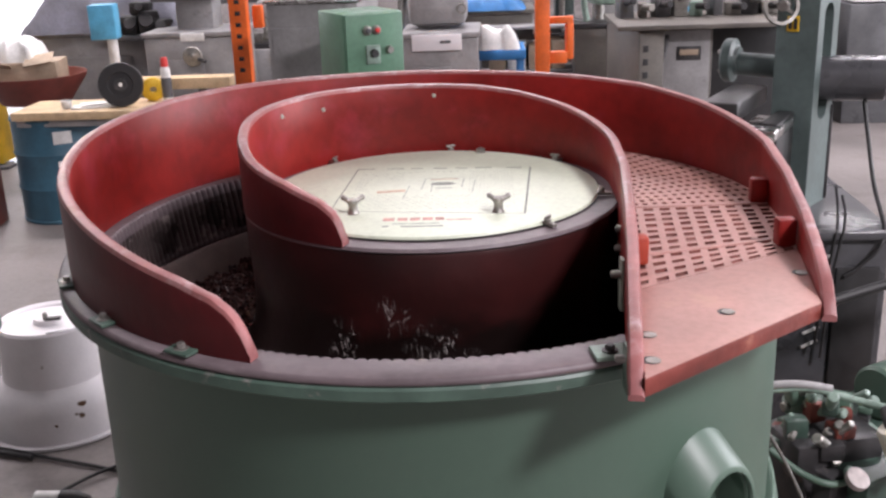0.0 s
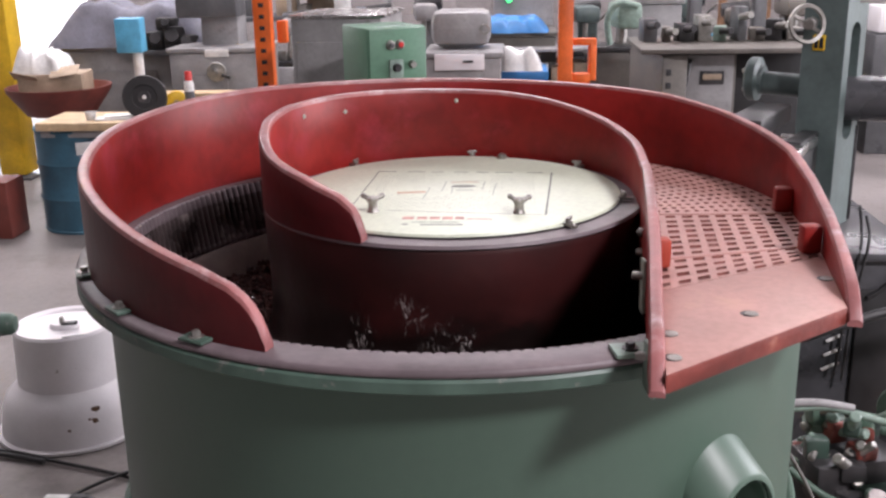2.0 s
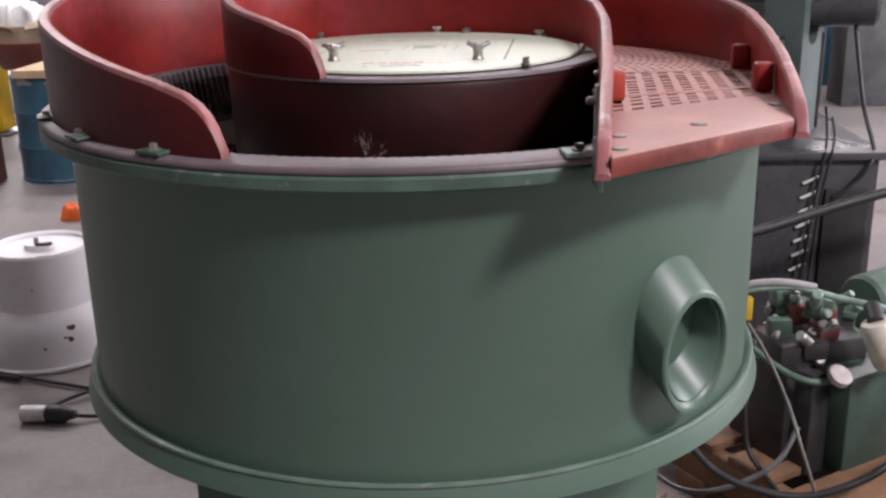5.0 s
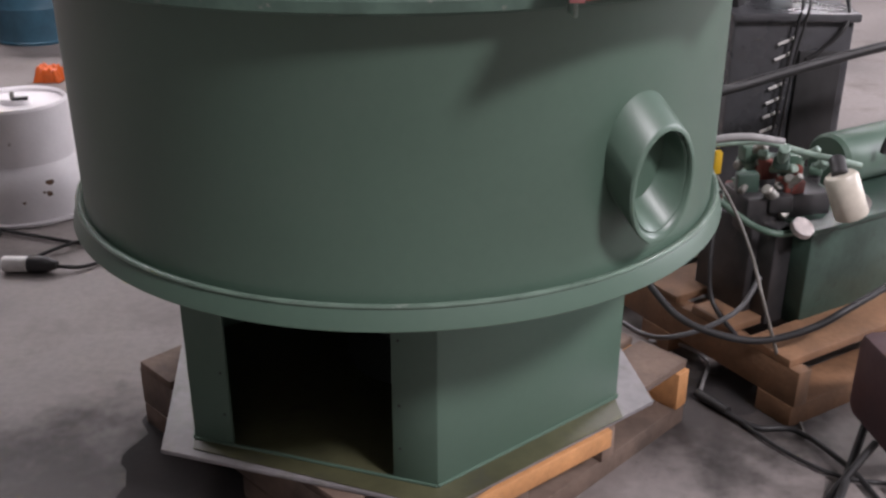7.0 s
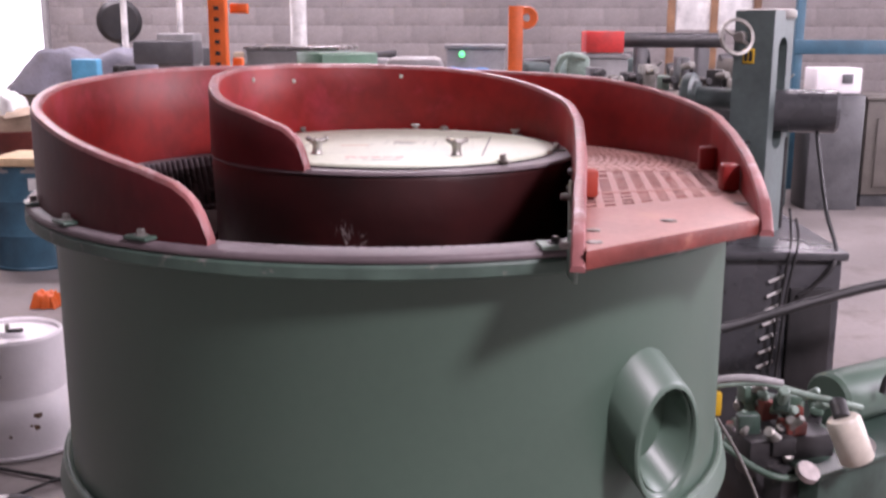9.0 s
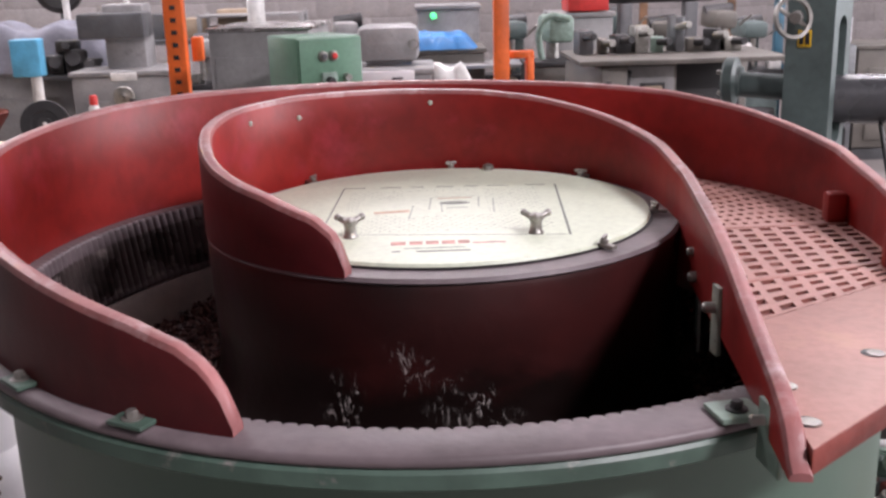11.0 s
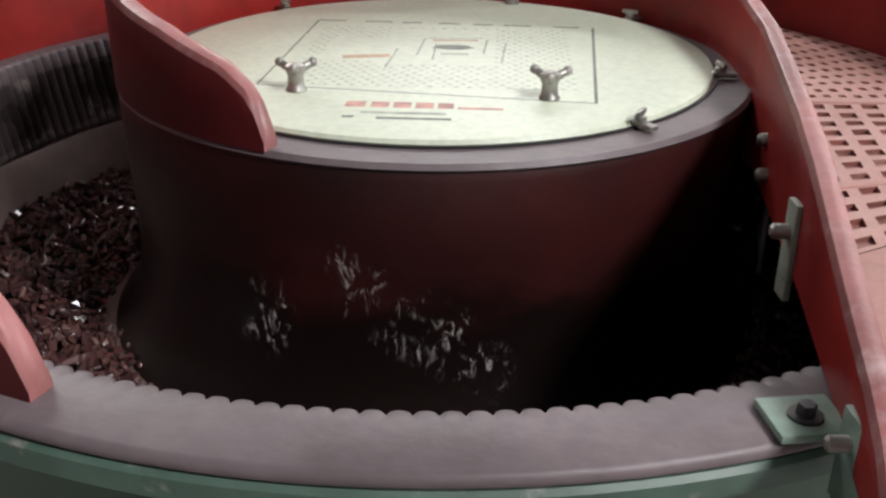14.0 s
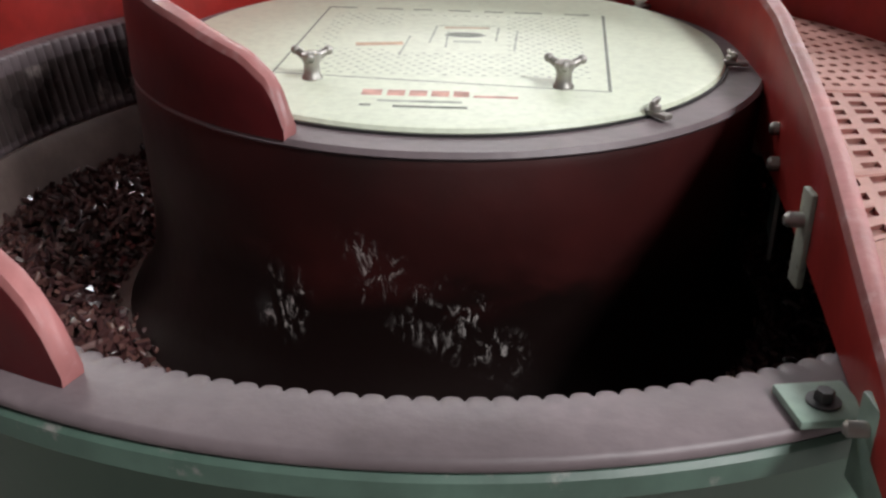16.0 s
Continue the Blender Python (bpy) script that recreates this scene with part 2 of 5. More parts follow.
def part(name, bm, material, parent=None, label="", sharp=38):
    me = finish(bm, sharp)
    for m in material if isinstance(material, (list, tuple)) else [material]:
        me.materials.append(m)
    me.name = name
    ob = new(name, me)
    if parent:
        ob.parent = parent
        ob.matrix_parent_inverse = parent.matrix_world.inverted()
    if label:
        tagged(ob, label)
    return ob


def thing(name, at, label, category, group="", kind=""):
    ob = new(name)
    ob.location = at
    ob.empty_display_size = 0.05
    bpy.context.view_layer.update()
    return tagged(ob, label, category, group, kind)


def box(cx, cy, cz, sx, sy, sz, rz=0.0, bevel=0.004, bm=None, rx=0.0, ry=0.0):
    """A bevelled block; with bm it is added to that mesh."""
    b = bmesh.new()
    bmesh.ops.create_cube(b, size=1)
    bmesh.ops.scale(b, vec=(sx, sy, sz), verts=b.verts)
    if bevel:
        bmesh.ops.bevel(b, geom=b.edges[:], offset=min(bevel, 0.3 * min(sx, sy, sz)), segments=2, profile=0.5, affect="EDGES")
    bmesh.ops.transform(b, matrix=pose(cx, cy, cz, rx, ry, rz), verts=b.verts)
    return join(bm, b)


def join(bm, b):
    if bm is None:
        return b
    me = bpy.data.meshes.new("tmp")
    b.to_mesh(me)
    b.free()
    bm.from_mesh(me)
    bpy.data.meshes.remove(me)
    return bm


def lathe(profile, segs=96, m=None, bm=None, closed=True):
    """Turns a profile of (radius, height) round z."""
    b = bmesh.new()
    rings = []
    for r, z in profile:
        if r < 1e-5:
            rings.append([b.verts.new((0, 0, z))])
        else:
            rings.append([b.verts.new((r * math.cos(2 * math.pi * i / segs), r * math.sin(2 * math.pi * i / segs), z)) for i in range(segs)])
    pairs = list(zip(rings, rings[1:])) + ([(rings[-1], rings[0])] if closed else [])
    for a, c in pairs:
        if len(a) == 1 and len(c) == 1:
            continue
        for i in range(segs):
            j = (i + 1) % segs
            if len(a) == 1:
                b.faces.new((a[0], c[i], c[j]))
            elif len(c) == 1:
                b.faces.new((a[i], a[j], c[0]))
            else:
                b.faces.new((a[i], a[j], c[j], c[i]))
    if m is not None:
        bmesh.ops.transform(b, matrix=m, verts=b.verts)
    return join(bm, b)


def rod(p, q, r, segs=20, bevel=0.003, bm=None, r2=None):
    """A round bar from p to q with softened ends."""
    p, q = Vector(p), Vector(q)
    length = (q - p).length
    r2 = r if r2 is None else r2
    e = min(bevel, 0.4 * r, 0.4 * r2, 0.4 * length)
    prof = [(0, 0), (r - e, 0), (r, e), (r2, length - e), (r2 - e, length), (0, length)]
    m = Matrix.Translation(p) @ (q - p).to_track_quat("Z", "Y").to_matrix().to_4x4()
    return lathe(prof, segs, m, bm, closed=False)


def pipe(p, q, r, wall, segs=48, bm=None):
    p, q = Vector(p), Vector(q)
    length = (q - p).length
    e = wall * 0.3
    prof = [(r - e, 0), (r, e), (r, length - e), (r - e, length), (r - wall + e, length), (r - wall, length - e), (r - wall, e), (r - wall + e, 0)]
    m = Matrix.Translation(p) @ (q - p).to_track_quat("Z", "Y").to_matrix().to_4x4()
    return lathe(prof, segs, m, bm)


def smooth_path(pts, n=10):
    pts = [Vector(p) for p in pts]
    out = []
    for i in range(len(pts) - 1):
        p0, p1, p2, p3 = pts[max(i - 1, 0)], pts[i], pts[i + 1], pts[min(i + 2, len(pts) - 1)]
        for k in range(n):
            t = k / n
            out.append(0.5 * ((2 * p1) + (p2 - p0) * t + (2 * p0 - 5 * p1 + 4 * p2 - p3) * t * t + (3 * p1 - p0 - 3 * p2 + p3) * t ** 3))
    out.append(pts[-1])
    return out


def cable(pts, r, segs=10, n=10, bm=None):
    path = smooth_path(pts, n)
    b = bmesh.new()
    up = Vector((0.13, 0.21, 0.97))
    last = None
    for i, p in enumerate(path):
        d = (path[min(i + 1, len(path) - 1)] - path[max(i - 1, 0)]).normalized()
        s = d.cross(up)
        s = s.normalized() if s.length > 1e-4 else Vector((1, 0, 0))
        u = s.cross(d)
        ring = [b.verts.new(p + r * (math.cos(2 * math.pi * k / segs) * s + math.sin(2 * math.pi * k / segs) * u)) for k in range(segs)]
        if last:
            for k in range(segs):
                b.faces.new((last[k], last[(k + 1) % segs], ring[(k + 1) % segs], ring[k]))
        else:
            b.faces.new(ring)
        last = ring
    b.faces.new(last)
    return join(bm, b)


def strip_wall(path, low, high, thick, round_r=0.006, outer_to=0):
    """A standing wall along a plan path: heights of its foot and top point by point, with a rounded top. Top faces take slot 1,
    the outer side up to point outer_to slot 2."""
    b = bmesh.new()
    n = len(path)
    last = None
    for i, (x, y) in enumerate(path):
        a, c = path[max(i - 1, 0)], path[min(i + 1, n - 1)]
        d = Vector((c[0] - a[0], c[1] - a[1])).normalized()
        s = Vector((d.y, -d.x)) * thick / 2
        zl, zt = low[i], max(high[i], low[i] + 0.002)
        r = min(round_r, (zt - zl) * 0.5)
        sec = [(-1, zl), (-1, zl + (zt - r - zl) * 0.5), (-1, zt - r), (-0.72, zt - 0.25 * r), (0, zt), (0.72, zt - 0.25 * r), (1, zt - r), (1, zl + (zt - r - zl) * 0.5), (1, zl)]
        ring = [b.verts.new((x + k * s.x, y + k * s.y, z)) for k, z in sec]
        if last:
            for k in range(len(sec)):
                f = b.faces.new((last[k], last[(k + 1) % len(sec)], ring[(k + 1) % len(sec)], ring[k]))
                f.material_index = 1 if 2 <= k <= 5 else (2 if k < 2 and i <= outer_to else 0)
        else:
            b.faces.new(ring).material_index = 1
        last = ring
    b.faces.new(last).material_index = 1
    return b


def resample(pts, step):
    pts = [Vector(p) for p in pts]
    out = [pts[0]]
    for a, c in zip(pts, pts[1:]):
        k = max(1, round((c - a).length / step))
        out += [a.lerp(c, j / k) for j in range(1, k + 1)]
    return out


def ramp(x, table):
    for (a, va), (c, vc) in zip(table, table[1:]):
        if x <= c:
            return va + (vc - va) * max(0, (x - a)) / (c - a)
    return table[-1][1]

# ---- the vibratory finishing bowl ----
RIM, RIM_IN, Z_RIM = 0.637, 0.576, 1.085
TUB_R, LID_R = 0.3295, 0.289
bowl = thing("vibratory_finishing_bowl", (0, 0, 0.1605), "green steel vibratory finishing bowl with red spiral lining on pallet", "finishing machine")

drum = part("drum", lathe([(0.581, 0.61), (0.5935, 0.61), (0.5935, 1.05), (0.597, 1.056), (0.597, 1.06), (0.581, 1.06)], 160), GREEN, bowl)
part("lower_flange", lathe([(0.30, 0.598), (0.6145, 0.598), (0.6170, 0.6005), (0.6160, 0.604), (0.6065, 0.6325), (0.6045, 0.6362), (0.6005, 0.6372), (0.5938, 0.6335), (0.5938, 0.626), (0.30, 0.612)], 160), GREEN, bowl)
part("flange_bead", lathe([(0.6052 + 0.0042 * math.cos(k * math.pi / 4), 0.6352 + 0.0042 * math.sin(k * math.pi / 4)) for k in range(8)], 160), GREEN_BEAD, bowl, "weld bead on the flange with painted highlight")
part("rim_flange", lathe([(0.5975, 1.052), (0.632, 1.052), (0.637, 1.056), (0.637, 1.070), (0.634, 1.0735), (0.5975, 1.0735)], 160), GREEN_WORN, bowl, "green rim flange with chipped edge")


def ribbed_lining():
    """Flat rim lining whose inner edge is scalloped by upright ribs that run down into the trough."""
    b = bmesh.new()
    ribs, per = 234, 6
    n = ribs * per
    rings = [[] for _ in range(13)]
    for i in range(n):
        a = 2 * math.pi * i / n
        k = 0.0056 * math.sqrt(max(0.0, 1 - (((i % per) / per) * 2 - 1) ** 2)) if i % per else 0.0
        lean = -0.035
        for j, (r, z, rib) in enumerate(((0.6335, 1.0745, 0), (0.636, 1.0775, 0), (0.635, 1.0825, 0), (0.631, 1.0852, 0), (0.588, 1.0852, 0), (0.582, 1.0851, 1), (0.579, 1.0840, 1), (0.5775, 1.080, 1), (0.577, 1.062, 1), (0.577, 1.02, 1), (0.576, 0.978, 1), (0.5745, 0.971, 1), (0.579, 0.962, 0))):
            aa = a + lean * max(0, (1.085 - z)) / 0.12
            rr = r - rib * k
            rings[j].append(b.verts.new((rr * math.cos(aa), rr * math.sin(aa), z)))
    for j in range(12):
        for i in range(n):
            q = (i + 1) % n
            f = b.faces.new((rings[j][i], rings[j][q], rings[j + 1][q], rings[j + 1][i]))
            # ends keep the pale rim colour, standing for lit rib tips; middle is dark
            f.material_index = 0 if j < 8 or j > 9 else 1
    return b


part("rim_lining", ribbed_lining(), [LINER_TOP, TUB_RIB], bowl, "grey-pink rubber rim, ribs inside with painted shade and glimmer", sharp=60)
part("trough", lathe([(0.580, 0.966), (0.573, 0.963), (0.566, 0.95), (0.556, 0.90), (0.53, 0.84), (0.47, 0.80), (0.42, 0.815), (0.385, 0.865), (0.355, 0.885), (0.343, 0.895), (0.40, 0.78), (0.47, 0.77), (0.56, 0.82), (0.59, 0.9)], 128), TUB_BOWL, bowl, "brown worn trough lining")


def wet_shaded_wall():
    """Dark maroon rubber, nearly black below an uneven splash line: wet, with shade painted in; pale painted glints in
    two slanting patches.
    """
    m = mat("wet_maroon_lining_shade_glints", (0.024, 0.0034, 0.0033), 0.36, dark=0.3, light=1.7, scale=6, grain=35, bump=0.08)
    n, l = m.node_tree.nodes, m.node_tree.links
    bsdf = n["Principled BSDF"]
    co = n.new("ShaderNodeTexCoord")
    sx = n.new("ShaderNodeSeparateXYZ")
    l.new(co.outputs["Object"], sx.inputs[0])

    def calc(op, a, b):
        k = n.new("ShaderNodeMath")
        k.operation = op
        for i, v in enumerate((a, b)):
            if isinstance(v, float):
                k.inputs[i].default_value = v
            else:
                l.new(v, k.inputs[i])
        return k.outputs[0]

    def fall(sock, lo, hi, a, b):
        r = n.new("ShaderNodeMapRange")
        r.interpolation_type = "SMOOTHSTEP"
        for i, v in enumerate((lo, hi, a, b)):
            r.inputs[i + 1].default_value = v
        l.new(sock, r.inputs[0])
        return r.outputs[0]

    def cloud(scale, turn, size, detail, rough, warp):
        mp = n.new("ShaderNodeMapping")
        mp.inputs["Rotation"].default_value, mp.inputs["Scale"].default_value = turn, size
        l.new(co.outputs["Object"], mp.inputs[0])
        k = n.new("ShaderNodeTexNoise")
        for name, v in (("Scale", scale), ("Detail", detail), ("Roughness", rough), ("Distortion", warp)):
            k.inputs[name].default_value = v
        l.new(mp.outputs[0], k.inputs["Vector"])
        return k.outputs["Fac"]

    def patch(level, mid, wide, x_mid, x_wide):
        v = fall(calc("ABSOLUTE", calc("SUBTRACT", level, mid), 0.0), wide * 0.35, wide, 1.0, 0.0)
        u = fall(calc("ABSOLUTE", calc("SUBTRACT", sx.outputs[0], x_mid), 0.0), x_wide * 0.4, x_wide, 1.0, 0.0)
        return calc("MULTIPLY", u, v)

    def blend(fac, old, colour):
        k = n.new("ShaderNodeMix")
        k.data_type = "RGBA"
        l.new(fac, k.inputs[0])
        l.new(old, k.inputs[6])
        k.inputs[7].default_value = (*colour, 1)
        return k.outputs[2]

    # lower zone: wet film, plus the trough's shade put into its dark colour
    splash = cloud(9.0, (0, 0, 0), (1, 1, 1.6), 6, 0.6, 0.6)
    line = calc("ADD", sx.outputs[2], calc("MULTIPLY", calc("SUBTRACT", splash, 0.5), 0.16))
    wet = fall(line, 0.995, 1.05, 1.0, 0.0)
    slope = calc("ADD", sx.outputs[2], calc("MULTIPLY", sx.outputs[0], 0.5))
    # two pale patches: wet reflections painted on the wall as colour
    where = calc("ADD", patch(sx.outputs[2], 0.99, 0.045, -0.12, 0.042), patch(slope, 1.002, 0.045, 0.0, 0.095))
    front = calc("LESS_THAN", sx.outputs[1], -0.2)
    broad = fall(cloud(17.0, (0, -0.5, 0.2), (1, 1, 0.8), 3, 0.5, 0.4), 0.4, 0.56, 0.0, 1.0)
    streak = fall(cloud(1.0, (0.0, -0.7, 0.3), (75, 75, 36), 6, 0.68, 1.8), 0.515, 0.68, 0.0, 1.0)
    glint = calc("MULTIPLY", calc("MULTIPLY", where, front), calc("MULTIPLY", broad, streak))
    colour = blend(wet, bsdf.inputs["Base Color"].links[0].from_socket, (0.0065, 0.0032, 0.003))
    l.new(blend(glint, colour, (0.6, 0.55, 0.53)), bsdf.inputs["Base Color"])
    l.new(calc("SUBTRACT", 0.42, calc("MULTIPLY", wet, 0.14)), bsdf.inputs["Roughness"])
    return m


part("inner_tub", lathe([(TUB_R - 0.003, 1.1385), (TUB_R - 0.0005, 1.13), (0.3265, 1.06), (0.3245, 1.0), (0.325, 0.97), (0.3285, 0.945), (0.336, 0.918), (0.35, 0.892), (0.385, 0.858), (0.375, 0.85), (0.32, 0.94), (0.316, 1.1385)], 144), wet_shaded_wall(), bowl, "dark wet maroon inner tub wall, shade painted towards flared foot")
part("tub_ring", lathe([(0.27, 1.1395), (TUB_R - 0.001, 1.1395), (TUB_R + 0.0005, 1.1415), (TUB_R - 0.003, 1.146), (0.27, 1.146)], 144), LINER_TOP, bowl, "grey-pink rubber ring round the lid")


def arc(r, a0, a1, step=2.0):
    k = max(2, round(abs(a1 - a0) / step))
    return [(r * math.cos(radians(a0 + (a1 - a0) * i / k)), r * math.sin(radians(a0 + (a1 - a0) * i / k))) for i in range(k + 1)]


def fine(path, step):
    return [(p.x, p.y) for p in resample([(x, y, 0) for x, y in path], step)]


def lengths(path):
    out = [0.0]
    for a, c in zip(path, path[1:]):
        out.append(out[-1] + math.hypot(c[0] - a[0], c[1] - a[1]))
    return out


# outer spiral wall: from its low end round the back to the chute
OUT_R, OUT_A0 = 0.607, -109.0
out_arc = arc(OUT_R, OUT_A0, -352.0, 1.0)
out_end = fine([out_arc[-1], (0.597, -0.06), (0.582, -0.22), (0.563, -0.36), (0.5475, -0.466)], 0.012)[1:]
OUT_TOP = [(0, 1.098), (0.6, 1.118), (1.5, 1.137), (3, 1.153), (5, 1.166), (10, 1.181), (21, 1.201), (37, 1.229), (55, 1.247), (70, 1.262), (98, 1.277), (114, 1.279), (152, 1.272), (190, 1.263), (206, 1.256), (220, 1.240), (237, 1.214), (243, 1.205)]
out_path = out_arc + out_end
out_top = [ramp(i * 243 / (len(out_arc) - 1), OUT_TOP) for i in range(len(out_arc))]
le = lengths([out_arc[-1]] + out_end)[1:]
out_top += [ramp(s, [(0, 1.205), (0.14, 1.187), (0.30, 1.166), (0.42, 1.148), (0.48, 1.135), (0.51, 1.126), (0.54, 1.106), (0.553, 1.09)]) for s in le]
out_low = [1.0857] * len(out_arc) + [ramp(s, [(0, 1.0857), (0.3, 1.0857), (0.36, 1.082), (0.56, 1.080)]) for s in le]
part("outer_spiral_wall", strip_wall(out_path, out_low, out_top, 0.019, 0.008, len(out_path)), [RED, RED_EDGE, RED_SHADED], bowl, "red urethane outer spiral wall with worn pale top edge")

# inner spiral wall: from its low end on the tub round the lid and out to the chute's lip
IN_R, IN_A0 = 0.3212, -111.0
in_arc = arc(IN_R, IN_A0, -358.0, 1.5)
in_end = fine([in_arc[-1], (0.3215, -0.10), (0.312, -0.22), (0.298, -0.38), (0.282, -0.52), (0.264, -0.688)], 0.012)[1:]
IN_TOP = [(0, 1.160), (0.8, 1.176), (2.5, 1.195), (7, 1.213), (20, 1.232), (40, 1.248), (54, 1.264), (66, 1.278), (86, 1.288), (112, 1.291), (142, 1.288), (173, 1.282), (190, 1.273), (207, 1.259), (229, 1.238), (247, 1.224)]
in_path = in_arc + in_end
in_top = [ramp(i * 247 / (len(in_arc) - 1), IN_TOP) for i in range(len(in_arc))]
le = lengths([in_arc[-1]] + in_end)[1:]
in_top += [ramp(s, [(0, 1.224), (0.12, 1.212), (0.32, 1.190), (0.45, 1.166), (0.56, 1.145), (0.62, 1.134), (0.66, 1.122), (0.685, 1.104), (0.695, 1.088)]) for s in le]
in_low = [1.1452] * len(in_arc) + [ramp(s, [(0, 1.1463), (0.05, 1.1463), (0.09, 1.088), (0.57, 1.088), (0.60, 1.082), (0.7, 1.080)]) for s in le]
part("inner_spiral_wall", strip_wall(in_path, in_low, in_top, 0.0185, 0.008, len(in_arc)), [RED, RED_EDGE, RED_SHADED], bowl, "red urethane inner spiral wall with worn pale top edge")

# discharge chute: three slotted screen panels and a solid lip
Z_DECK = 1.104


def deck_edge(v):
    """Plan of the deck's two sides at v: 0 the back, 1 the first seam, 2 the second, 3 the solid plate, 4 the lip."""
    if v <= 1:
        a = radians(82 - 80 * v)
        return Vector((0.336 * math.cos(a), 0.336 * math.sin(a))), Vector((0.595 * math.cos(a), 0.595 * math.sin(a)))
    ins = [(1, (0.336, 0.012)), (2, (0.312, -0.255)), (3, (0.299, -0.405)), (4, (0.2735, -0.683))]
    outs = [(1, (0.5945, 0.021)), (2, (0.5775, -0.175)), (3, (0.5715, -0.235)), (4, (0.5385, -0.460))]
    pick = lambda t: Vector((ramp(v, [(k, p[0]) for k, p in t]), ramp(v, [(k, p[1]) for k, p in t])))
    return pick(ins), pick(outs)


def deck_point(u, v, z):
    p, q = deck_edge(v)
    r = p.lerp(q, u)
    return (r.x, r.y, z)


def screen(v0, v1, rows, cols, wide, tall, thick=0.0036):
    b = bmesh.new()
    rnd = random.Random(rows * 31 + cols)
    for i in range(rows):
        for j in range(cols):
            va, vb = v0 + (v1 - v0) * i / rows, v0 + (v1 - v0) * (i + 1) / rows
            ua, ub = j / cols, (j + 1) / cols
            um, vm = (ua + ub) / 2, (va + vb) / 2
            hu, hv = (ub - ua) * wide / 2 * rnd.uniform(0.88, 1.06), (vb - va) * tall / 2 * rnd.uniform(0.8, 1.1)
            outer = [(ua, va), (ub, va), (ub, vb), (ua, vb)]
            inner = [(um - hu, vm - hv), (um + hu, vm - hv), (um + hu, vm + hv), (um - hu, vm + hv)]
            dz = rnd.uniform(-0.0006, 0.0006)
            O = [b.verts.new(deck_point(u, v, Z_DECK)) for u, v in outer]
            I = [b.verts.new(deck_point(u, v, Z_DECK + dz)) for u, v in inner]
            D = [b.verts.new(deck_point(u, v, Z_DECK - thick)) for u, v in inner]
            for k in range(4):
                q = (k + 1) % 4
                b.faces.new((O[k], O[q], I[q], I[k]))
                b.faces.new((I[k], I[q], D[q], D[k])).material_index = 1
    bmesh.ops.remove_doubles(b, verts=b.verts, dist=0.0004)
    return b


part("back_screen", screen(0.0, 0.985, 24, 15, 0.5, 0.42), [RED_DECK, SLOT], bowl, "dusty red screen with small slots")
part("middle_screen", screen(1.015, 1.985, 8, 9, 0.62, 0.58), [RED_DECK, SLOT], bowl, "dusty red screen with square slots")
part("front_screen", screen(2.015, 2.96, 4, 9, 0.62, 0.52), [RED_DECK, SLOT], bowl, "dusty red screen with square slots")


def slab(corners, z0, z1, bevel=0.003):
    b = bmesh.new()
    lo = [b.verts.new((x, y, z0)) for x, y in corners]
    hi = [b.verts.new((x, y, z1)) for x, y in corners]
    b.faces.new(hi)
    b.faces.new(lo[::-1])
    for k in range(len(corners)):
        q = (k + 1) % len(corners)
        b.faces.new((lo[k], lo[q], hi[q], hi[k]))
    if bevel:
        bmesh.ops.bevel(b, geom=b.edges[:], offset=bevel, segments=2, profile=0.5, affect="EDGES")
    return b


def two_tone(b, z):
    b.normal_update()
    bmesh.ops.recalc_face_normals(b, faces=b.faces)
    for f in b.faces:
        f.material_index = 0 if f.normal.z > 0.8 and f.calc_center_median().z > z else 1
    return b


pa, pb = deck_edge(2.965)
pc, pd = deck_edge(4.0)
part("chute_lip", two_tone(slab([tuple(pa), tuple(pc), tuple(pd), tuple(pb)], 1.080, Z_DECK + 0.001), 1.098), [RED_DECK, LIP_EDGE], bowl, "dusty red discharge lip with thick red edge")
for v in (1.0, 2.0):
    p, q = deck_edge(v)
    d = (q - p).normalized()
    s = Vector((-d.y, d.x)) * 0.006
    part("screen_seam", slab([tuple(p + s), tuple(p - s), tuple(q - s), tuple(q + s)], 1.1003, Z_DECK + 0.002, 0.001), RED_DECK, bowl)
part("screen_tray", slab([tuple(deck_edge(v)[0] + (deck_edge(v)[1] - deck_edge(v)[0]) * 0.02) for v in (0, .25, .5, .75, 1, 2, 2.9)] + [tuple(deck_edge(v)[0] + (deck_edge(v)[1] - deck_edge(v)[0]) * 0.98) for v in (2.9, 2, 1, .75, .5, .25, 0)], 1.084, 1.1002, 0), SLOT, bowl, "maroon tray under the screen, darkened for slot shade")


def bolt(x, y, z, r=0.009, parent=None, nut=True, m=None):
    b = lathe([(0, 0), (r * 1.7, 0), (r * 1.7, 0.0015), (r * 1.1, 0.002), (0, 0.002)], 20, closed=False)
    if nut:
        lathe([(0, 0.002), (r, 0.002), (r, 0.007), (r * 0.85, 0.0085), (0, 0.0085)], 6, None, b, closed=False)
    bmesh.ops.transform(b, matrix=pose(x, y, z), verts=b.verts)
    return part("bolt", b, m or STEEL, parent or bowl)


for bx_, by_ in ((0.409, -0.489), (0.297, -0.560), (0.545, -0.345), (0.290, -0.635)):
    bolt(bx_, by_, Z_DECK + 0.001, 0.0052, nut=False, m=STEEL)
    # flat dark disc set off to one side: the bolt's shadow, painted
    part("bolt_shadow", lathe([(0, 0.0012), (0.0115, 0.0012), (0.0115, 0.0018), (0, 0.0018)], 24, pose(bx_ - 0.002, by_ + 0.002, Z_DECK - 0.0005), closed=False), DARK_METAL, bowl)

